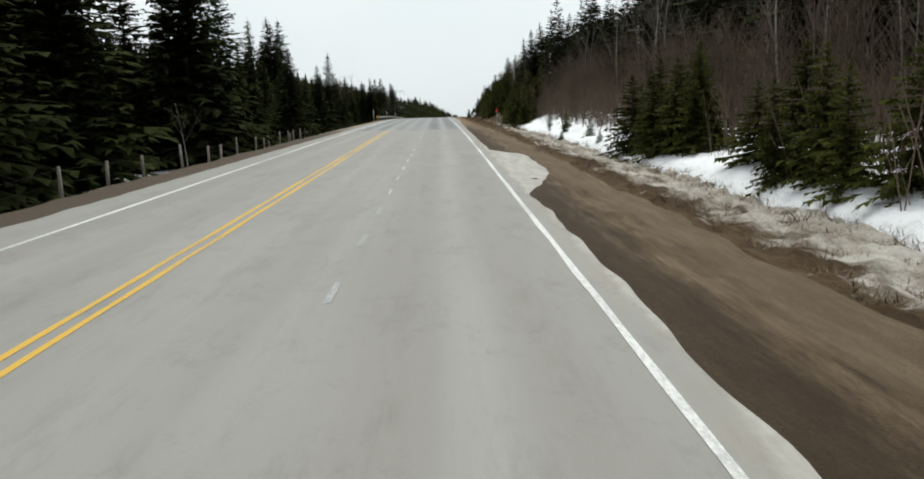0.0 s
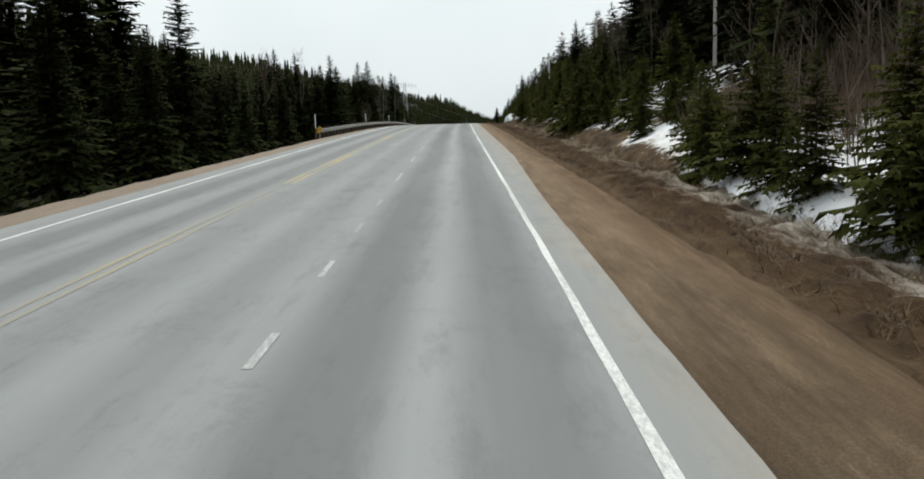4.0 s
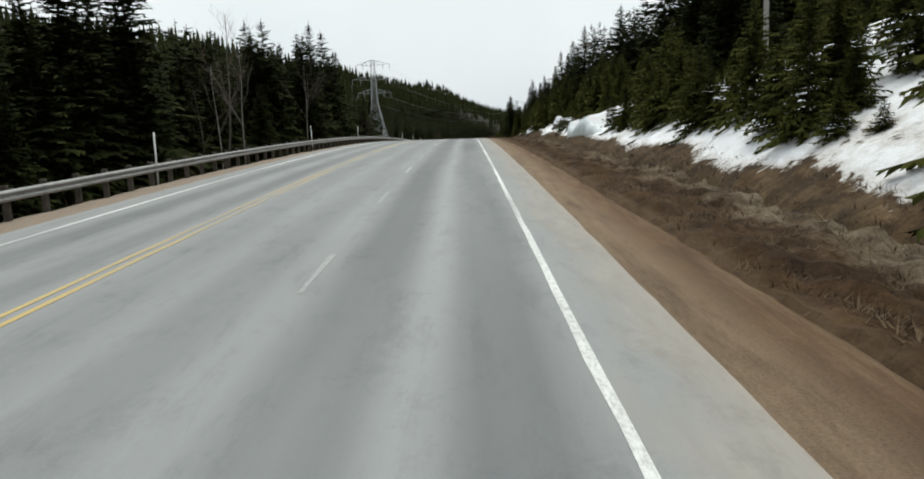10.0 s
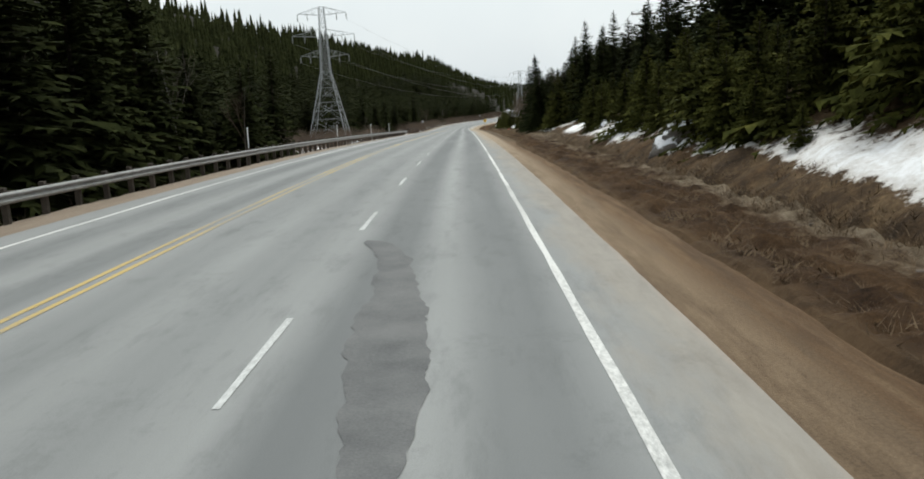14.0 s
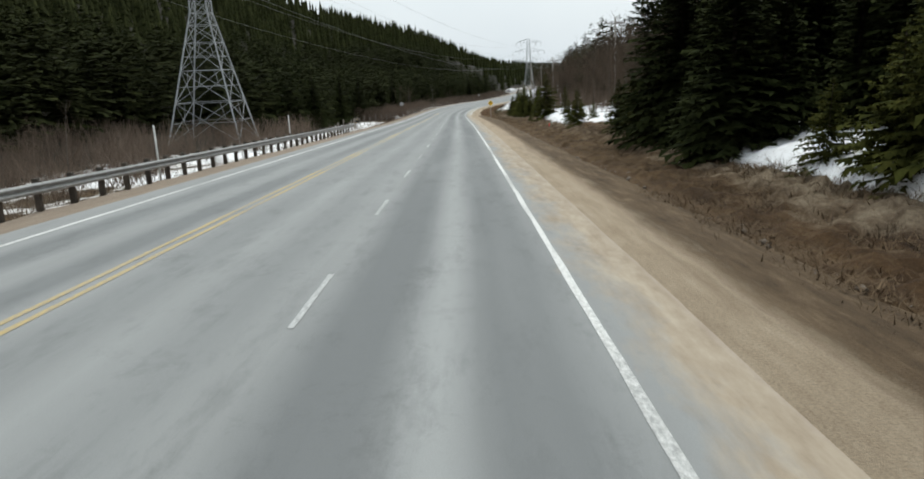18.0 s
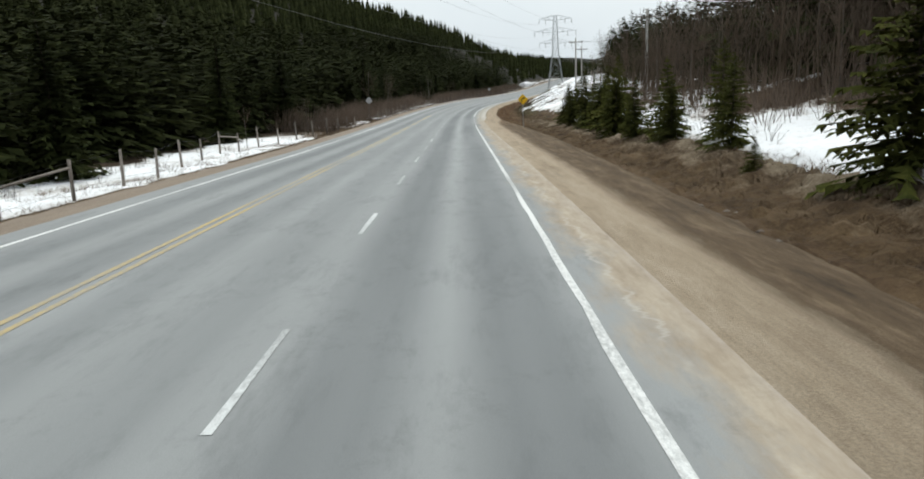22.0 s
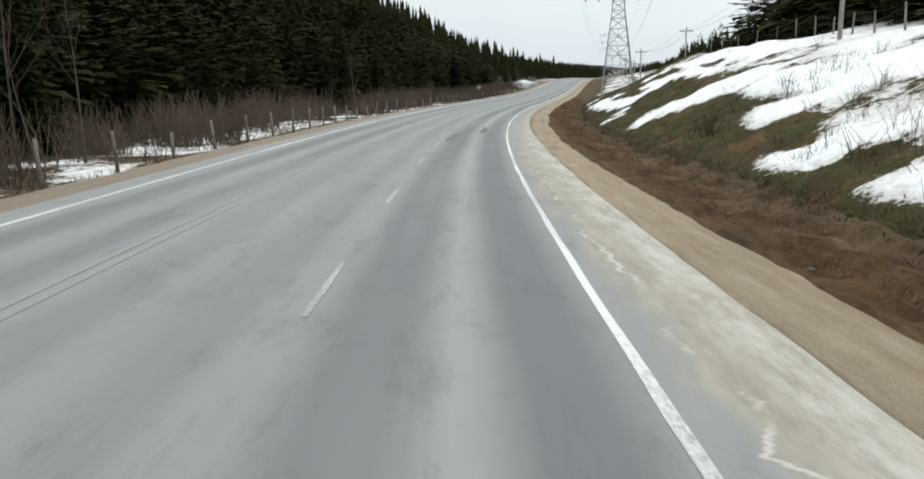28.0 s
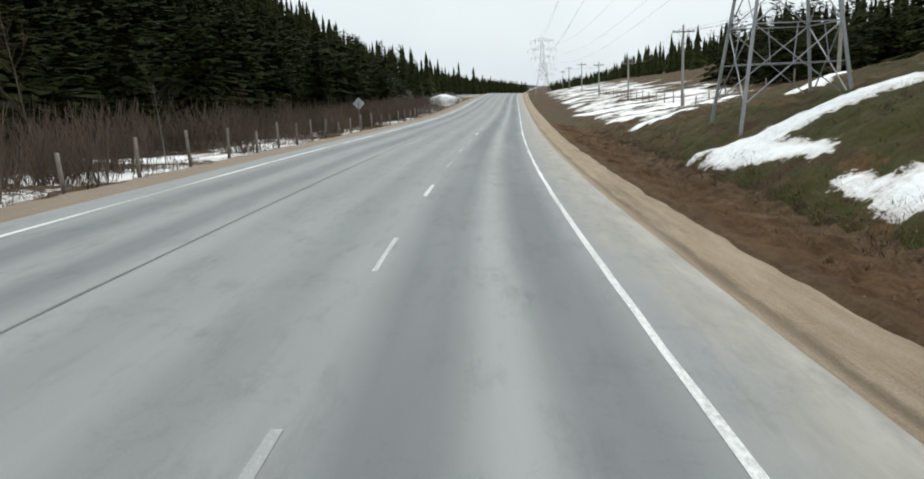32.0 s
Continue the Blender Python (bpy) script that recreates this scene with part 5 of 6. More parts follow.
woods("forest_left", "dense dark conifer forest beside the road", M_FAR, MID_MODELS, near_left, heights_for(len(near_left), 8, 14, 1) + np.interp(near_left[:, 0], [55, 70, 215, 265, 335, 360], [0, -2.6, -2.6, 3.0, 0.5, 0]), 10.0, 1)
hill_left = np.concatenate([spots_in(350, -30, 130, -120, -58, 22), spots_in(900, 130, 460, -130, -72, 23), spots_in(1300, 430, 1000, -150, -70, 24), spots_in(1500, 100, 1300, -320, -120, 4, 1.2), spots_in(500, 800, 1500, -140, -24, 5), spots_in(1100, 1150, 1800, -330, -20, 25)])
woods("forest_hillside", "dark conifer forest covering the far hillside", M_FAR, FAR_MODELS, hill_left, heights_for(len(hill_left), 8, 14, 4), 10.0, 4)
near_right = np.concatenate([spots_in(150, -10, 112, 20, 34, 66), spots_in(320, -10, 112, 30, 75, 6), spots_in(560, 108, 340, 20, 56, 7, 1.4), spots_in(360, 335, 480, 30, 70, 8), spots_in(150, 385, 480, 21, 34, 81), spots_in(420, 505, 640, 29, 70, 9, 1.3), spots_in(140, 640, 760, 34, 60, 29)])
near_right = near_right[~((near_right[:, 0] > 195) & (near_right[:, 0] < 230) & (near_right[:, 1] < 36))]
near_right = near_right[~((near_right[:, 0] > 104) & (near_right[:, 0] < 152) & (near_right[:, 1] < 30))]
woods("forest_right", "dark conifer forest along the ridge", M_FAR, MID_MODELS, near_right, heights_for(len(near_right), 7, 13, 2), 10.0, 2)
hill_right = np.concatenate([spots_in(800, -20, 480, 58, 160, 10), spots_in(500, 480, 720, 80, 200, 26), spots_in(800, 690, 1200, 48, 170, 27, 1.2), spots_in(700, 1180, 1600, 12, 220, 11), spots_in(500, 0, 1200, 150, 300, 12)])
woods("forest_ridge", "distant dark conifer forest on the rise", M_FAR, FAR_MODELS, hill_right, heights_for(len(hill_right), 7, 12, 5), 10.0, 5)
bare_spots = np.concatenate([spots_in(230, -8, 106, 9.2, 14, 77), spots_in(260, -8, 104, 12, 19, 82), spots_in(620, -15, 118, 13, 30, 13, 1.1), spots_in(160, 136, 180, 16, 40, 28), spots_in(330, 412, 446, 14.5, 50, 14, 1.4), spots_in(190, 382, 401, 14.5, 50, 57, 1.3), spots_in(160, 401, 413, 17, 50, 58, 1.2), spots_in(70, 388, 414, 13, 19, 83), spots_in(250, 440, 476, 13.5, 44, 39, 1.3), spots_in(110, 476, 495, 14, 34, 80)])
woods("bare_thicket", "grey-brown leafless thicket on the slope", M_THICKET, FAR_BARE, bare_spots, heights_for(len(bare_spots), 3.2, 7.5, 3) * np.interp(bare_spots[:, 1], [9, 14], [0.55, 1.0]) + np.interp(bare_spots[:, 0], [120, 380], [0, 1.5]), 8.0, 3)
shrub_left = spots_in(1500, 480, 760, -24, -16.2, 16, 0.8)
shrub_left = shrub_left[[wave(p, q, 7.0, 3.0) + 0.6 * wave(p, q, 2.5, 1.0) > -0.02 for p, q in shrub_left]]
shrub_spots = np.concatenate([spots_in(300, 335, 420, -46, -18, 15), shrub_left, spots_in(330, -8, 112, 8.8, 17, 67, 0.8), spots_in(90, 382, 482, 12, 18, 68)])
def shrub_model(seed):
    rng = random.Random(seed)
    v, f = [], []
    for k in range(22):
        a, r, h = rng.uniform(0, 6.28), rng.uniform(0.05, 0.5), rng.uniform(0.55, 1.1)
        b = Vector((rng.uniform(-0.35, 0.35), rng.uniform(-0.35, 0.35), 0))
        t = b + Vector((math.cos(a) * r, math.sin(a) * r, h))
        tube(v, f, [b, t], [0.007, 0.003], 3, False)
        s = b.lerp(t, rng.uniform(0.4, 0.7))
        tube(v, f, [s, s + Vector((rng.uniform(-0.2, 0.2), rng.uniform(-0.2, 0.2), 0.3))], [0.004, 0.002], 3, False)
    tri = []
    for q in f:
        tri += [(q[0], q[1], q[2]), (q[0], q[2], q[3])]
    return np.array([tuple(p) for p in v]), np.array(tri)


SHRUBS = [shrub_model(i) for i in range(5)]
woods("shrub_thicket", "low grey-brown leafless shrubs before the forest", M_SHRUB, SHRUBS, shrub_spots, heights_for(len(shrub_spots), 1.4, 3.4, 33), 1.0, 33)


def brush_model(seed):
    rng = random.Random(seed)
    v, f = [], []
    for k in range(10):
        a, r = rng.uniform(0, 6.28), rng.uniform(0.15, 0.7)
        b = Vector((rng.uniform(-0.3, 0.3), rng.uniform(-0.3, 0.3), 0))
        m = b + Vector((math.cos(a) * r * 0.4, math.sin(a) * r * 0.4, rng.uniform(0.4, 0.7)))
        t = m + Vector((math.cos(a) * r * 0.6, math.sin(a) * r * 0.6, rng.uniform(0.3, 0.7)))
        tube(v, f, [b, m, t], [0.012, 0.008, 0.003], 3, False)
    tri = []
    for q in f:
        tri += [(q[0], q[1], q[2]), (q[0], q[2], q[3])]
    return np.array([tuple(p) for p in v]), np.array(tri)


BRUSH = [brush_model(i) for i in range(5)]
brush_spots = np.concatenate([spots_in(260, 335, 408, -30, -14.6, 31), spots_in(60, 408, 480, -24, -19, 38), spots_in(300, 470, 760, -19, -14, 32), spots_in(260, -5, 110, 8.4, 14, 33), spots_in(130, 385, 480, 9.5, 16, 35), spots_in(60, 500, 640, 9, 22, 36), spots_in(280, 518, 560, 8.6, 20, 78), spots_in(160, 120, 335, -17, -14.6, 37)])
woods("low_brush", "low reddish-brown leafless brush", M_TWIG, BRUSH, brush_spots, heights_for(len(brush_spots), 0.5, 1.3, 6), 1.2, 6)


verge_brush = np.concatenate([spots_in(520, 82, 335, 3.9, 7.6, 84), spots_in(420, 335, 480, 5.2, 8.6, 85), spots_in(800, 498, 690, 4.0, 8.6, 86)])
woods("verge_brush", "dark brown twiggy brush on the verge", M_TWIG, BRUSH, verge_brush, heights_for(len(verge_brush), 0.22, 0.6, 87), 1.2, 88).location.z = 0.15


def tuft_model(seed):
    rng = random.Random(seed)
    v, f = [], []
    for k in range(15):
        a, h, r = rng.uniform(0, 6.28), rng.uniform(0.03, 0.2), rng.uniform(0.08, 0.34)
        b = Vector((rng.uniform(-0.3, 0.3), rng.uniform(-0.3, 0.3), 0))
        w = Vector((-math.sin(a), math.cos(a), 0)) * rng.uniform(0.006, 0.014)
        i = len(v)
        v += [b + w, b - w, b + Vector((math.cos(a) * r, math.sin(a) * r, h))]
        f.append((i, i + 1, i + 2))
    return np.array([tuple(p) for p in v]), np.array(f)


TUFTS = [tuft_model(i) for i in range(6)]
tuft_spots = np.concatenate([spots_in(3200, -6, 90, 3.8, 8.0, 41), spots_in(12000, 80, 345, 3.3, 8.2, 42), spots_in(8000, 335, 480, 5.4, 9.4, 43), spots_in(8000, 480, 680, 4.4, 9, 44), spots_in(2600, -6, 340, -17, -14, 45), spots_in(2600, 340, 700, -18, -13.9, 46)])
woods("dry_grass", "matted dry brown grass on the verge", M_DRY, TUFTS, tuft_spots, heights_for(len(tuft_spots), 0.14, 0.36, 7), 0.28, 7).location.z = 0.33


def stone_model(seed):
    rng = random.Random(seed)
    v = [Vector((rng.uniform(0.7, 1.2) * x, rng.uniform(0.7, 1.2) * y, rng.uniform(0.5, 0.9) * z)) for x, y, z in ((1, 0, 0), (0, 1, 0), (-1, 0, 0), (0, -1, 0), (0, 0, 1), (0, 0, -0.6), (0.7, 0.6, 0.5), (-0.6, 0.7, 0.4))]
    f = [(0, 6, 4), (6, 1, 4), (1, 7, 4), (7, 2, 4), (2, 3, 4), (3, 0, 4), (0, 1, 6), (1, 2, 7), (0, 5, 1), (1, 5, 2), (2, 5, 3), (3, 5, 0)]
    return np.array([tuple(p) for p in v]), np.array(f)


heath_spots = np.concatenate([spots_in(15000, 516, 664, 7.0, 24, 54, 1.2), spots_in(800, 470, 516, 6.5, 10, 55)])
snow_at = cover(heath_spots[:, 0], heath_spots[:, 1])[0]
heath_spots = heath_spots[snow_at < 0.42]
heath = woods("heath", "low dark olive heath on the slope", M_HEATH, TUFTS, heath_spots, heights_for(len(heath_spots), 0.1, 0.24, 56), 0.28, 57)
heath["category"] = "shrub"
heath.location.z = 0.42
STONES = [stone_model(i) for i in range(6)]
stone_spots = np.concatenate([spots_in(1500, -5, 340, 3.6, 6.4, 51), spots_in(1500, 330, 650, 3.6, 6.6, 52), spots_in(500, -5, 650, -14.3, -12.6, 53)])
stones = woods("loose_stones", "loose stones and clods along the shoulder", M_STONE, STONES, stone_spots, 0.03 + 0.09 * np.random.default_rng(9).uniform(0, 1, len(stone_spots)) ** 3, 1.0, 8)
stones.location.z = 0.3
stones["category"] = "gravel"


# ---- rocks, seepage ice and the snow bank ----
def lump(name, label, category, s, u, size, mat, seed, sink=0.3, rough=0.35, flat_z=0.75, group=""):
    bm = bmesh.new()
    bmesh.ops.create_icosphere(bm, subdivisions=4, radius=1.0)
    for v in bm.verts:
        n = v.co.normalized()
        k = 1 + rough * noise.noise(n * 1.3 + Vector((seed, 0, 0))) + 0.4 * rough * noise.noise(n * 3.5 + Vector((0, seed, 0))) + 0.2 * rough * noise.noise(n * 9 + Vector((0, 0, seed)))
        facet = max(abs(n.x) * 0.9, abs(n.y), abs(n.z))
        v.co = n * k * (0.6 + 0.4 / facet * 0.8)
        v.co.z *= flat_z
    me = bpy.data.meshes.new(name)
    bm.to_mesh(me)
    bm.free()
    me.materials.append(mat)
    me.polygons.foreach_set("use_smooth", [True] * len(me.polygons))
    ob = new(name, me)
    ob.matrix_basis = Matrix.Translation(place(s, u, ground_at(s, u) + size * (flat_z - sink) * 0.6)) @ Matrix.Rotation(seed * 1.3, 4, "Z") @ Matrix.Scale(size, 4)
    return tagged(ob, label, category, group)


for i, (s, u, k) in enumerate([(284.8, 8.5, 1.05), (286.6, 9.3, 0.8), (291, 10.2, 0.6), (303, 9.6, 0.5), (309, 9.6, 0.55), (314, 10, 0.5)]):
    lump("boulder", "grey-brown boulder half buried in the snowy bank", "rock", s, u, k, M_ROCK, 3.0 + i, 0.7, 0.6, 0.85, "boulders")
lump("boulder", "large rough grey boulder standing in the snowy bank", "rock", 257.8, 8.9, 0.95, M_ROCK, 7.0, 0.6, 0.5, 0.95, "boulders")
lump("snow_bank", "white heap of old snow at the forest edge", "snow", 790, -18.5, 3.2, M_SNOW, 4.0, 0.5, 0.3, 0.6)


def ice_fall():
    """Seeping water frozen over the cut bank: a fluted curtain at the foot, a smooth apron of snow above it."""
    top = new("ice_fall")
    tagged(top, "pale blue-grey seepage ice under a snow apron on the bank", "ice")
    ns, rows = 150, 12
    cols = 18
    curtain, apron = [], []
    for i in range(ns):
        s = 229.5 + 25 * i / (ns - 1)
        ends = math.sin(1.571 * min(1.0, min(i, ns - 1 - i) / 34)) ** 2
        tall = ends * max(0.12, np.interp(s, [231, 235, 241, 246], [0.55, 0.9, 0.9, 0.5]) + 0.5 * wave(s, 0, 4.5, 3.0) + 0.2 * wave(s, 0, 1.3, 5.0))
        foot = np.interp(s, [230, 235, 241, 247, 254], [8.6, 7.5, 7.5, 8.2, 8.6]) + 0.4 * wave(s, 2, 5.0, 6.0) + 0.12 * wave(s, 2, 1.1, 2.0)
        flute = 0.07 * wave(s, 0, 0.32, 8.0) + 0.05 * wave(s, 0, 0.75, 4.0)
        brim = foot + 0.55
        for j in range(rows):
            w = j / (rows - 1)
            u = foot + 0.55 * w ** 2.2 + flute * (1 - w)
            curtain.append(place(s, u, ground_at(s, foot) - 0.15 + (ground_at(s, brim) - ground_at(s, foot) + tall + 0.15) * math.sin(w * 1.571) ** 0.8))
        for j in range(cols):
            w = j / (cols - 1)
            u = brim - 0.06 + (4.2 + 1.2 * wave(s, 9, 3.5, 2.0)) * w
            swell = 0.14 * wave(s, u, 1.6, 7.0) + 0.06 * wave(s, u, 0.6, 1.0)
            apron.append(place(s, u, ground_at(s, u) + 0.015 + ends * ((tall + 0.02) * (1 - w) ** 0.9 + swell * min(1, w * 6) * (1 - w)) - 0.3 * max(0.0, w - 0.8) - 0.2 * (1 - ends)))
    for name, verts, n, mat, label in (("ice_curtain", curtain, rows, M_ICE, "fluted blue-grey ice"), ("snow_apron", apron, cols, M_SNOW, "smooth white snow")):
        faces = [(i * n + j, i * n + j + 1, (i + 1) * n + j + 1, (i + 1) * n + j) for i in range(ns - 1) for j in range(n - 1)]
        part_mesh(name, mesh_of(name, verts, faces, mat, True), top, label)


ice_fall()


def asphalt_patch(outline, seed):
    """A dark repair with a ragged outline, as (s, u) corners in order round it."""
    for _ in range(2):
        outline = [q for (s, u), (a, b) in zip(outline, outline[1:] + outline[:1]) for q in ((0.75 * s + 0.25 * a, 0.75 * u + 0.25 * b), (0.25 * s + 0.75 * a, 0.25 * u + 0.75 * b))]
    ring = []
    for (s, u), (a, b) in zip(outline, outline[1:] + outline[:1]):
        n = max(2, int(math.hypot(a - s, b - u) / 0.12))
        for k in range(n):
            f = k / n
            p, q = s + (a - s) * f, u + (b - u) * f
            ring.append((p + 0.2 * wave(p, q, 0.7, seed), q + 0.09 * wave(p, q, 0.7, seed + 4) + 0.06 * wave(p, q, 0.22, seed)))
    bm = bmesh.new()
    bm.faces.new([bm.verts.new(on_road(s, u, 0.008)) for s, u in ring])
    bmesh.ops.triangulate(bm, faces=bm.faces[:], ngon_method="EAR_CLIP")
    bmesh.ops.recalc_face_normals(bm, faces=bm.faces[:])
    ob = part("asphalt_patch", bm, M_PATCH, None)
    tagged(ob, "darker ragged repair patch in the asphalt", "road patch", "asphalt patches", "structure")


for i, ring in enumerate([
    [(229.3, -3.4), (229.7, -2.4), (229.75, -1.2), (230.4, 0.2), (230.1, 0.3), (229.35, -1.2), (229.1, -2.0), (227.4, -2.15), (228.5, -2.6), (228.6, -3.3)],
    [(264.9, -3.35), (264.6, -2.7), (263.0, -2.3), (260.5, -1.95), (258.3, -1.72), (255.6, -1.75), (254.8, -2.2), (257.0, -2.4), (258.6, -2.7), (261.0, -2.6), (263.6, -2.9)],
    [(573.4, -1.62), (571.4, -1.36), (569.4, -1.33), (566.2, -1.3), (565.2, -1.7), (567.6, -1.85), (569.8, -1.66), (571.8, -1.72)],
    [(565.2, -3.1), (564.4, -2.85), (560.4, -2.85), (557.6, -3.05), (557.8, -3.35), (560.2, -3.3), (562.4, -3.2)],
    [(478.8, 0.0), (478.5, 0.45), (477.6, 0.7), (476.4, 0.6), (475.6, 0.25), (476.8, -0.12)]]):
    asphalt_patch(ring, 2.0 + i)


# ---- steel guard rail ----
def w_beam(length):
    prof = [(0.0, -0.155), (0.035, -0.15), (0.08, -0.105), (0.08, -0.065), (0.01, -0.02), (0.01, 0.02), (0.08, 0.065), (0.08, 0.105), (0.035, 0.15), (0.0, 0.155)]
    v = [(x + d, y, z) for y in (0, length) for d in (0, -0.006) for x, z in prof]
    n = len(prof)
    f = []
    for k in range(n - 1):
        f += [(k, k + 1, 2 * n + k + 1, 2 * n + k), (n + k + 1, n + k, 3 * n + k, 3 * n + k + 1)]
    f += [(0, 2 * n, 3 * n, n), (n - 1, 2 * n - 1, 4 * n - 1, 3 * n - 1)]
    return mesh_of("rail_beam", v, f, M_GALV)


def guard_rail(s_a, s_b, u_a, u_b):
    top = new("guard_rail")
    tagged(top, "weathered galvanised W-beam guard rail on wooden posts", "guard rail")
    beam = w_beam(3.84)
    bm = bmesh.new()
    add_box(bm, 0, 0, -0.1, 0.17, 0.15, 1.2, None, 0.01)
    post_me = bpy.data.meshes.new("rail_post")
    bm.to_mesh(post_me)
    bm.free()
    post_me.materials.append(M_RAIL_POST)
    bm = bmesh.new()
    add_box(bm, 0, 0, 0, 0.18, 0.15, 0.34, None, 0.008)
    block_me = bpy.data.meshes.new("spacer_block")
    bm.to_mesh(block_me)
    bm.free()
    block_me.materials.append(M_RAIL_POST)
    s = s_a
    while s < s_b:
        u = u_a + (u_b - u_a) * min(1, (s - s_a) / 25)
        p, q = on_road(s, u), on_road(min(s + 3.81, s_b + 3), u_a + (u_b - u_a) * min(1, (s + 3.81 - s_a) / 25))
        d = Vector(q - p)
        a = math.atan2(-d.x, d.y)
        tilt = math.atan2(d.z, math.hypot(d.x, d.y))
        turn = Matrix.Rotation(a, 4, "Z") @ Matrix.Rotation(tilt, 4, "X")
        base = Matrix.Translation(Vector(p) + Vector((0, 0, 0.5)))
        part_mesh("rail_beam", beam, top, "", base @ turn)
        for k in (0.0, 1.905):
            at = Matrix.Translation(Vector(p) + d.normalized() * k) @ Matrix.Rotation(a, 4, "Z")
            part_mesh("spacer_block", block_me, top, "", at @ Matrix.Translation((-0.098, 0, 0.5)))
            part_mesh("rail_post", post_me, top, "", at @ Matrix.Translation((-0.275, 0, 0.25)))
        s += 3.81
    return top


guard_rail(141.0, 406.5, -13.2, -13.3)


def hazard_marker(s, u, dz=0.0, w=0.3, h=0.45):
    """A small yellow board with slanted black bars at the end of a rail."""
    top = new("hazard_marker")
    tagged(top, "yellow and black striped marker board at the rail's end", "road sign")
    a = -float(heading(s))
    top.matrix_basis = Matrix.Translation(Vector(on_road(s, u, dz))) @ Matrix.Rotation(a, 4, "Z")
    bm = bmesh.new()
    add_box(bm, 0, 0, 0.62, w, 0.02, h, None, 0.004)
    board = part("board", bm, M_SIGN_Y, top)
    for k in range(4):
        bm = bmesh.new()
        z = 0.62 - h / 2 + h * (k + 0.5) / 4
        t = 0.035
        vs = [bm.verts.new(c) for c in ((-w / 2, -0.014, z - t + 0.05), (w / 2, -0.014, z - t - 0.05), (w / 2, -0.014, z + t - 0.05), (-w / 2, -0.014, z + t + 0.05))]
        bm.faces.new(vs)
        part("stripe", bm, M_BLACK, board, "black slanted stripe")
    bm = bmesh.new()
    add_box(bm, 0, 0.06, 0.3, 0.08, 0.08, 1.3)
    part("post", bm, M_POST, top)


hazard_marker(140.4, -13.1, 0.0, 0.42, 0.5)
hazard_marker(409.6, -13.15, 0.25, 0.3, 0.2)


def marker_post(s, u, height=1.5, mat=None, label="slim white marker post behind the guard rail", top_mat=None):
    top = new("marker_post")
    tagged(top, label, "marker post", "marker posts")
    top.matrix_basis = Matrix.Translation(place(s, u, ground_at(s, u) - 0.2)) @ Matrix.Rotation(0.03 * math.sin(s), 4, "Y")
    v, f = [], []
    tube(v, f, [Vector((0, 0, 0)), Vector((0, 0, height + 0.2))], [0.045, 0.04] if height > 2.5 else [0.024, 0.022], 6)
    stake = part_mesh("stake", mesh_of("stake", v, f, mat or M_DELIN, True), top)
    if top_mat:
        bm = bmesh.new()
        add_box(bm, 0, 0, height + 0.1, 0.1, 0.05, 0.28, None, 0.01)
        part("tip", bm, top_mat, stake, "red tip")


for s in (145, 181, 210, 243, 270, 296, 327.5, 355.4, 380.5):
    marker_post(s, -14.3, 2.7)
marker_post(177.6, 6.0, 0.7, M_GALV, "thin grey roadside stake with a red tip", M_RED)
marker_post(396.1, 7.0, 0.5, M_GALV, "thin grey roadside stake with a red tip", M_RED)
marker_post(57.0, 2.25, 2.1, M_GALV, "thin grey roadside stake with a red tip", M_RED)


# ---- page wire fences on wooden posts ----
def fence(points, label, height=1.35, gates=()):
    top = new("wire_fence")
    tagged(top, label, "fence")
    rng = random.Random(len(points) * 3)
    tops = []
    for s, u in points:
        h = height * rng.uniform(0.85, 1.15)
        base = place(s, u, ground_at(s, u) - 0.3)
        tip = base + Vector((rng.uniform(-0.08, 0.08), rng.uniform(-0.08, 0.08), h + 0.3))
        v, f = [], []
        tube(v, f, [base, base.lerp(tip, 0.5), tip], [0.075, 0.07, 0.062], 7)
        part_mesh("post", mesh_of("post", v, f, M_POST, True), top)
        tops.append((base + Vector((0, 0, 0.3)), tip))
    for share in (0.25, 0.6, 0.92):
        v, f = [], []
        for (a, b), (c, d) in zip(tops, tops[1:]):
            tube(v, f, [a.lerp(b, share), c.lerp(d, share)], [0.006, 0.006], 3, False)
        part_mesh("wire", mesh_of("wire", v, f, M_WIRE), top)
    for g in gates:
        v, f = [], []
        (a, b), (c, d) = tops[g], tops[g + 1]
        tube(v, f, [a.lerp(b, 0.8), c.lerp(d, 0.8)], [0.05, 0.05], 5)
        part_mesh("rail", mesh_of("rail", v, f, M_POST, True), top, "wooden brace rail between two posts")


fence([(20 + 4.1 * k, -14.3 - 0.012 * k * k + 0.25 * math.sin(k * 1.7)) for k in range(22)], "row of weathered wooden posts with wire along the forest")
fence([(404 + 5.0 * k, -15.2 - 3.2 * math.exp(-((k - 10) / 4.5) ** 2)) for k in range(19)], "row of weathered wooden posts with wire across snow", 1.5, (3, 9))
fence([(510 + 4.4 * k, -14.4 - 0.5 * math.sin(k * 0.4)) for k in range(70)], "row of weathered wooden posts with wire along brush", 1.4)
fence([(505 + 5.5 * k, 24.5 + 1.5 * math.sin(k * 0.5)) for k in range(24)], "row of weathered wooden posts with wire on the snowy slope", 1.6, (9,))
fence([(660 + 6.0 * k, 19.5) for k in range(22)], "row of weathered wooden posts with wire below the pylon", 1.4)


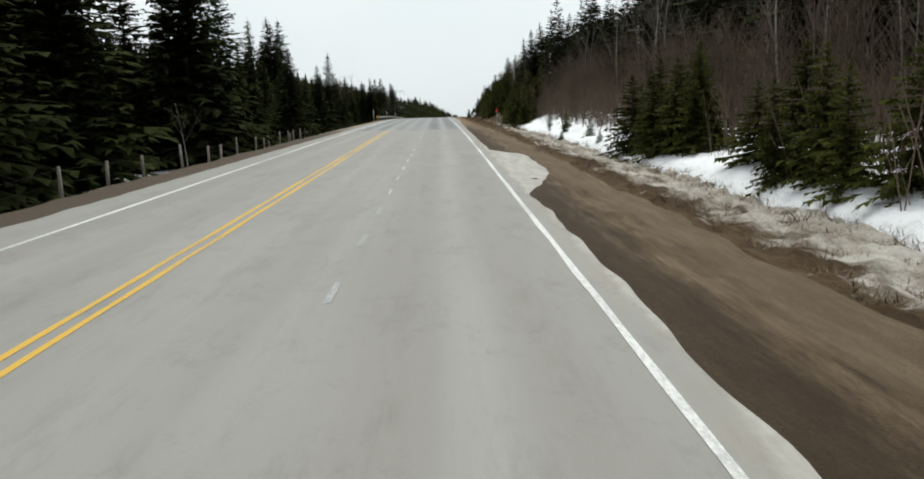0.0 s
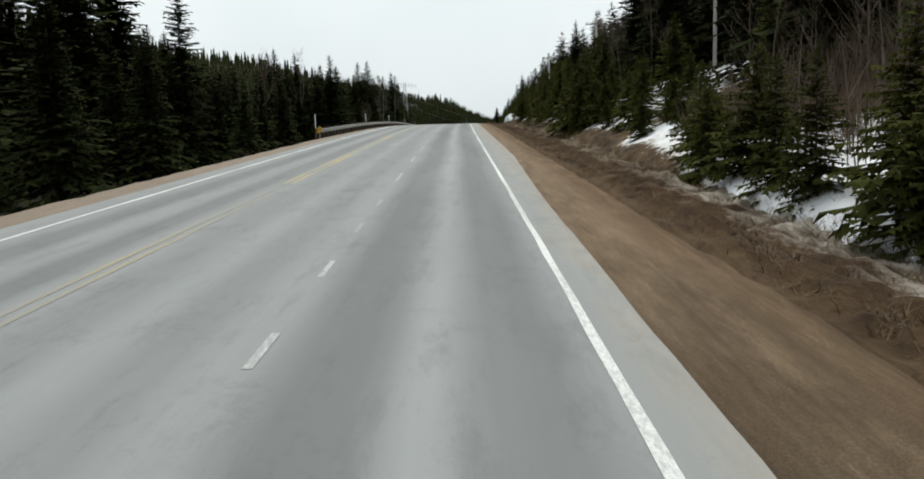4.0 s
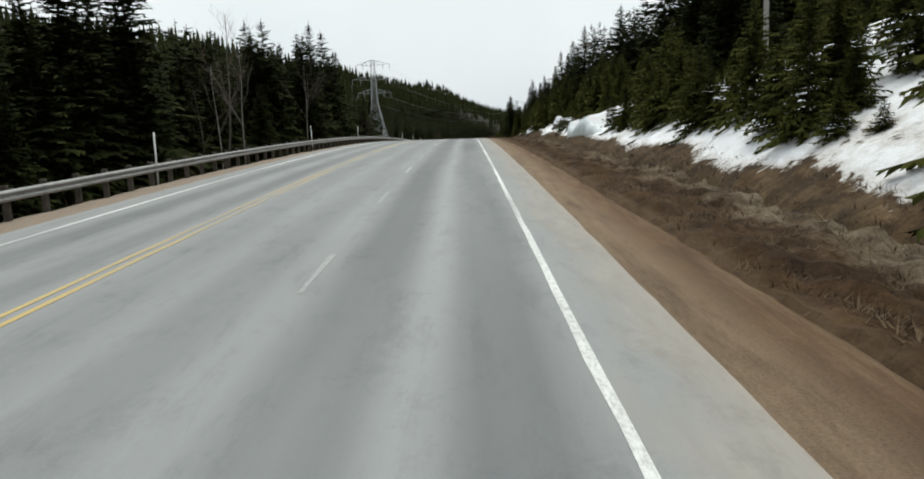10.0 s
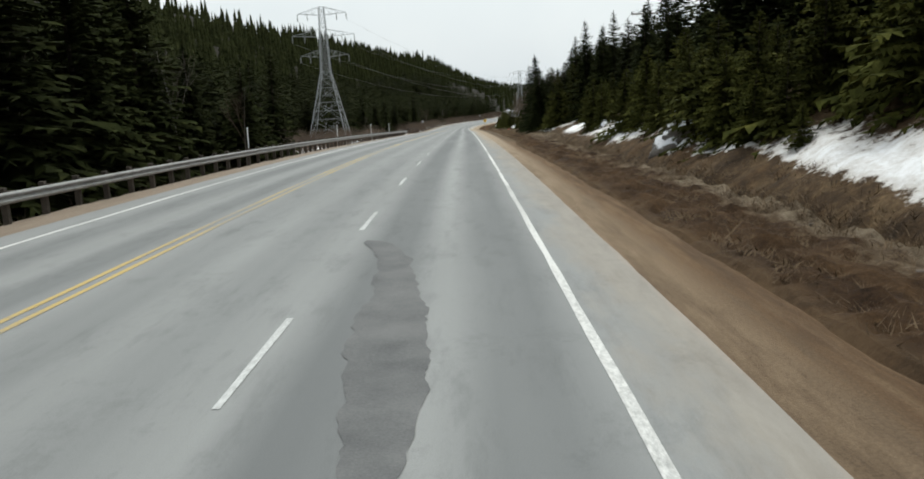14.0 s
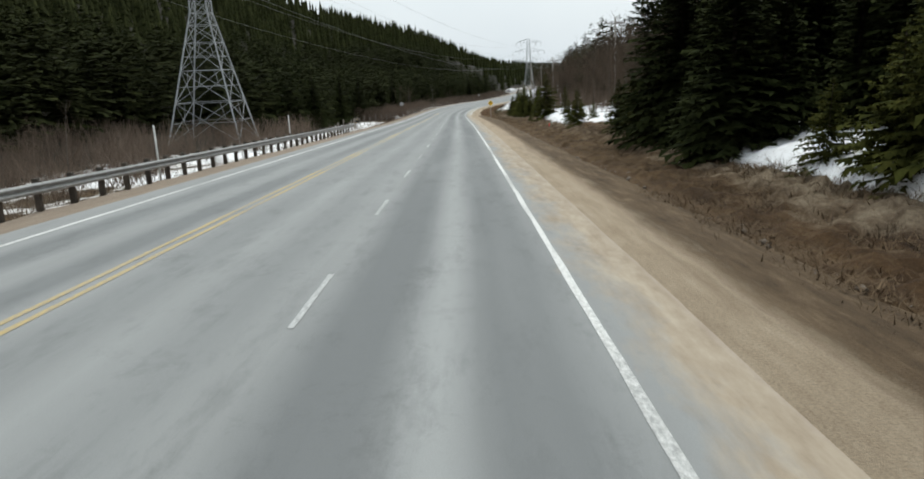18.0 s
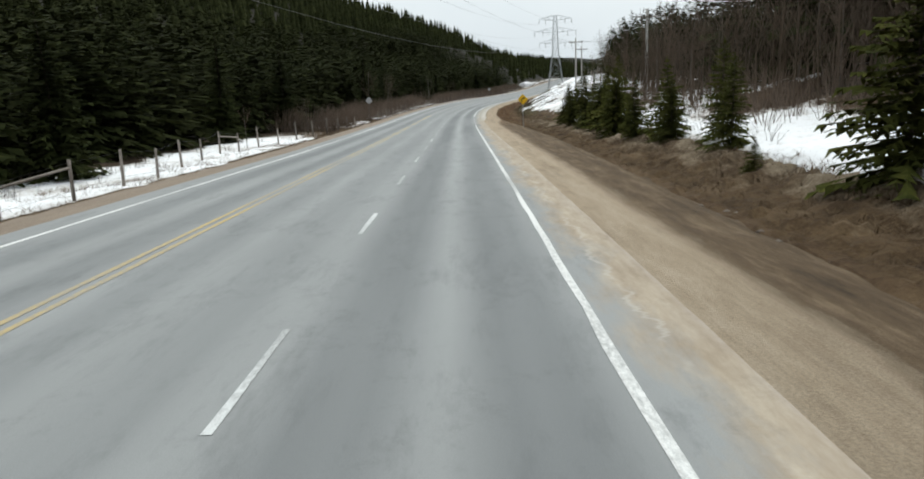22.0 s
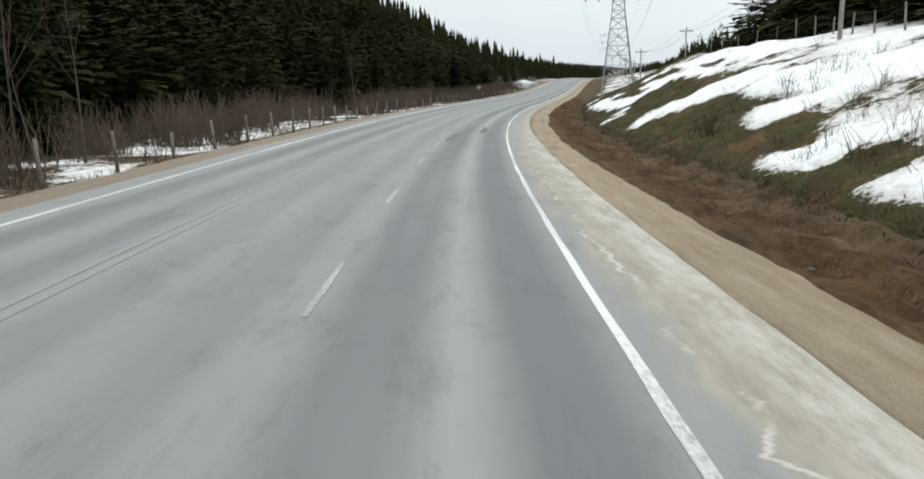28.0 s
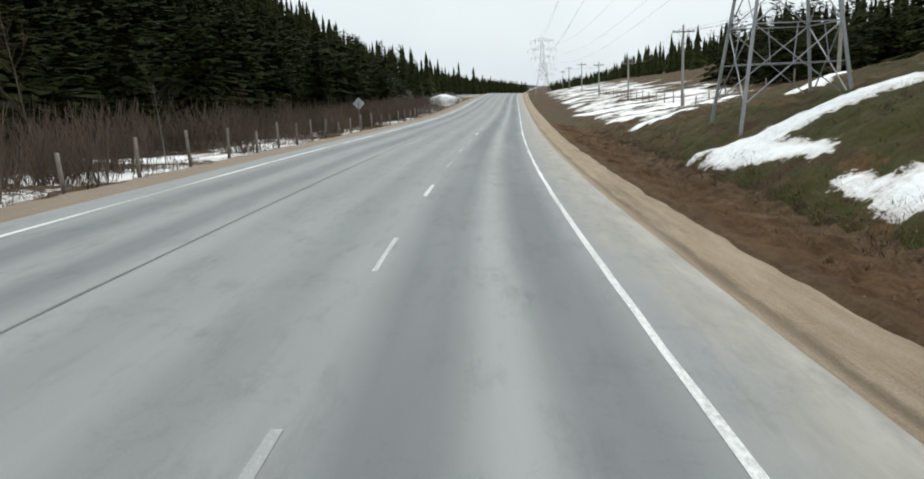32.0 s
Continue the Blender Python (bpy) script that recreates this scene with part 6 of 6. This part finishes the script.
# ---- transmission towers ----
def pylon(s, u, z, height, half, arm_scale=1.0, twist=0.0):
    top = new("transmission_tower")
    tagged(top, "tall grey steel lattice transmission tower with three cross-arms", "pylon", "transmission towers")
    top.matrix_basis = Matrix.Translation(place(s, u, z)) @ Matrix.Rotation(-float(heading(s)) + twist, 4, "Z")
    waist = height * 0.52

    def w(h):
        return half + (0.95 - half) * h / waist if h < waist else 0.95 - 0.45 * (h - waist) / (height - waist)

    def corner(h, k):
        a, b = ((-1, -1), (1, -1), (1, 1), (-1, 1))[k]
        return Vector((a * w(h), b * w(h), h))

    low = [0.0, 0.16, 0.29, 0.40, 0.47, 0.52]
    levels = [height * v for v in low] + [height * v for v in (0.58, 0.64, 0.70, 0.76, 0.82, 0.88, 0.94, 1.0)]
    for k in range(4):
        v, f = [], []
        tube(v, f, [corner(-2.5 if h == 0 else h, k) for h in levels], [0.1 - 0.003 * i for i in range(len(levels))], 4)
        part_mesh("leg", mesh_of("leg", v, f, M_STEEL), top)
    for k in range(4):
        v, f = [], []
        o = (k + 1) % 4
        for i, (a, b) in enumerate(zip(levels, levels[1:])):
            bar_between(v, f, corner(b, k), corner(b, o), 0.055)
            bar_between(v, f, corner(a, k), corner(b, o), 0.05)
            bar_between(v, f, corner(a, o), corner(b, k), 0.05)
            if i < 3:
                m = (corner(b, k) + corner(b, o)) / 2
                x = (corner(a, k) + corner(b, o)) / 2
                bar_between(v, f, x, (corner(a, k) + corner(b, k)) / 2, 0.04)
                bar_between(v, f, x, (corner(a, o) + corner(b, o)) / 2, 0.04)
                bar_between(v, f, x, m, 0.04)
        part_mesh("bracing", mesh_of("bracing", v, f, M_STEEL), top)
    for h, reach in ((0.63, 5.0), (0.78, 6.4), (0.94, 5.0)):
        v, f = [], []
        h *= height
        reach *= arm_scale
        for sgn in (-1, 1):
            tip = Vector((sgn * reach, 0, h + 0.35))
            for b in (-1, 1):
                root, root2 = Vector((sgn * 0.8, b * 0.8, h)), Vector((sgn * 0.75, b * 0.75, h + 1.5))
                bar_between(v, f, root, tip, 0.06)
                bar_between(v, f, root2, tip, 0.05)
                for q in (0.3, 0.6):
                    bar_between(v, f, root.lerp(tip, q), root2.lerp(tip, q), 0.035)
                    bar_between(v, f, root.lerp(tip, q), root2.lerp(tip, q - 0.3), 0.035)
        arm = part_mesh("cross_arm", mesh_of("cross_arm", v, f, M_STEEL), top)
        for sgn in (-1, 1):
            for q in (1.0, 0.6):
                bm = bmesh.new()
                for j in range(7):
                    bmesh.ops.create_cone(bm, cap_ends=True, segments=8, radius1=0.13, radius2=0.06, depth=0.15, matrix=Matrix.Translation((sgn * reach * q, 0, h + 0.15 - 0.19 * j)))
                part("insulator", bm, M_GALV, arm, "string of insulator discs")
    m = top.matrix_basis
    return [m @ Vector((sgn * reach * arm_scale, 0, h * height - 1.1)) for h, reach in ((0.63, 5.0), (0.78, 6.4), (0.94, 5.0)) for sgn in (-1, 1)]


towers = [pylon(410.5, -29.6, -0.5 + float(level(410.5)), 27.0, 3.9), pylon(642.0, 12.4, 2.1 + float(level(642.0)), 22.8, 2.45),
          pylon(953.4, 9.3, 0.5 + float(level(953.4)), 23.4, 3.2), pylon(1130.0, 11.0, 0.5 + float(level(1130)), 22.0, 3.2)]
for near, far in zip(towers, towers[1:]):
    top = new("transmission_line")
    tagged(top, "thin grey conductors hanging between lattice towers", "power line", "transmission lines")
    for a, b in zip(near, far):
        v, f = [], []
        tube(v, f, [a.lerp(b, q / 12) - Vector((0, 0, 5.0 * (1 - (q / 6 - 1) ** 2))) for q in range(13)], [0.016] * 13, 3, False)
        part_mesh("conductor", mesh_of("conductor", v, f, M_GALV), top)


# ---- wooden utility poles ----
def utility_pole(s, u, height, arm=2.4, label="pale weathered wooden utility pole with a cross-arm"):
    top = new("utility_pole")
    tagged(top, label, "utility pole", "utility poles")
    top.matrix_basis = Matrix.Translation(place(s, u, ground_at(s, u) - 0.4)) @ Matrix.Rotation(-float(heading(s)), 4, "Z")
    v, f = [], []
    tube(v, f, [Vector((0, 0, 0)), Vector((0, 0, height * 0.5)), Vector((0, 0, height + 0.4))], [0.16, 0.14, 0.11], 9)
    part_mesh("pole", mesh_of("pole", v, f, M_POLE, True), top)
    bm = bmesh.new()
    add_box(bm, 0, -0.14, height - 0.35, arm, 0.1, 0.13, None, 0.012)
    beam = part("cross_arm", bm, M_POST, top)
    for k in (-1, 1):
        v, f = [], []
        bar_between(v, f, Vector((k * arm * 0.3, -0.16, height - 0.4)), Vector((0, -0.16, height - 1.0)), 0.02)
        part_mesh("brace", mesh_of("brace", v, f, M_GALV), top)
    for k in (-0.46, -0.2, 0.2, 0.46):
        bm = bmesh.new()
        bmesh.ops.create_cone(bm, cap_ends=True, segments=8, radius1=0.05, radius2=0.035, depth=0.16, matrix=Matrix.Translation((k * arm, -0.14, height - 0.21)))
        part("insulator", bm, M_WIRE, beam)
    return top.matrix_basis @ Vector((0, 0, height - 0.15))


POLES = [(10, 21, 8), (87, 21, 7.6), (134, 18, 7.6), (164, 14.5, 8.4), (219, 15, 8.4), (275, 14.4, 8.6), (320, 15, 9), (370, 17, 9.5), (418.8, 18, 10), (475, 17.5, 9), (532, 17.6, 9.4), (570, 21.5, 7.5), (666, 25, 9.5), (690, 18, 9.0), (731, 18, 6.8), (775, 18, 7.5), (820, 18, 8), (880, 18, 8), (940, 18, 8)]
heads = [utility_pole(*p) for p in POLES]
for i, (a, b) in enumerate(zip(heads, heads[1:])):
    top = new("power_line")
    tagged(top, "thin dark overhead wires hanging between poles", "power line", "power lines")
    for k in (-1.0, 0.5, 1.0):
        v, f = [], []
        pts = [a.lerp(b, q / 8) + Vector((k, 0, -1.1 * (1 - (q / 4 - 1) ** 2))) for q in range(9)]
        tube(v, f, pts, [0.012] * 9, 3, False)
        part_mesh("wire", mesh_of("wire", v, f, M_WIRE), top)


# ---- road signs ----
def diamond(bm, size, y, thick):
    r = bmesh.ops.create_cube(bm, size=1.0)
    bmesh.ops.transform(bm, matrix=Matrix.Translation((0, y, 0)) @ Matrix.Rotation(math.pi / 4, 4, "Y") @ Matrix.Diagonal((size, thick, size, 1)), verts=r["verts"])
    es = [e for e in {e for v in r["verts"] for e in v.link_edges} if abs((e.verts[0].co - e.verts[1].co).y) > thick * 0.5]
    bmesh.ops.bevel(bm, geom=es, offset=size * 0.07, segments=3, affect="EDGES")


def curve_sign(s, u, z_mid):
    top = new("curve_warning_sign")
    tagged(top, "yellow diamond warning sign with a black right-curve arrow", "road sign")
    foot = ground_at(s, u)
    rise = float(level(s)) + z_mid - foot
    top.matrix_basis = Matrix.Translation(place(s, u, foot)) @ Matrix.Rotation(-float(heading(s)) + 0.05, 4, "Z")
    bm = bmesh.new()
    add_box(bm, 0, 0.05, rise * 0.5 - 0.1, 0.07, 0.05, rise + 0.6, None, 0.006)
    part("post", bm, M_GALV, top)
    up = Matrix.Translation((0, 0, rise))
    bm = bmesh.new()
    diamond(bm, 0.8, 0.0, 0.012)
    bm.transform(up)
    panel = part("panel", bm, M_SIGN_Y, top, "yellow diamond panel")
    bm = bmesh.new()
    pts = [Vector((-0.16, 0, -0.3)), Vector((-0.16, 0, -0.12)), Vector((-0.12, 0, 0.02)), Vector((-0.03, 0, 0.1)), Vector((0.1, 0, 0.13))]
    for i in range(len(pts)):
        d = (pts[min(i + 1, 4)] - pts[max(i - 1, 0)]).normalized()
        nrm = Vector((-d.z, 0, d.x)) * 0.05
        bm.verts.new(pts[i] + nrm + Vector((0, -0.009, 0)))
        bm.verts.new(pts[i] - nrm + Vector((0, -0.009, 0)))
    bm.verts.ensure_lookup_table()
    for i in range(4):
        bm.faces.new([bm.verts[j] for j in (2 * i, 2 * i + 1, 2 * i + 3, 2 * i + 2)])
    bm.faces.new([bm.verts.new(c) for c in ((0.08, -0.009, 0.24), (0.08, -0.009, 0.02), (0.28, -0.009, 0.13))])
    bm.transform(up)
    part("arrow", bm, M_BLACK, panel, "black bent arrow")


def sign_back(s, u, z_mid, size=0.75):
    top = new("road_sign")
    tagged(top, "bare grey back of a diamond road sign on a post", "road sign")
    foot = ground_at(s, u)
    rise = float(level(s)) + z_mid - foot
    top.matrix_basis = Matrix.Translation(place(s, u, foot)) @ Matrix.Rotation(-float(heading(s)) - 0.05, 4, "Z")
    bm = bmesh.new()
    add_box(bm, 0, -0.05, rise * 0.5 - 0.1, 0.07, 0.05, rise + 0.5, None, 0.006)
    part("post", bm, M_POST, top)
    bm = bmesh.new()
    diamond(bm, size, 0.0, 0.012)
    bm.transform(Matrix.Translation((0, 0, rise)))
    part("panel", bm, M_SIGN_BACK, top)


curve_sign(478.3, 5.15, 2.5)
sign_back(508.8, -15.4, 3.0)
sign_back(668.0, -13.9, 2.8)
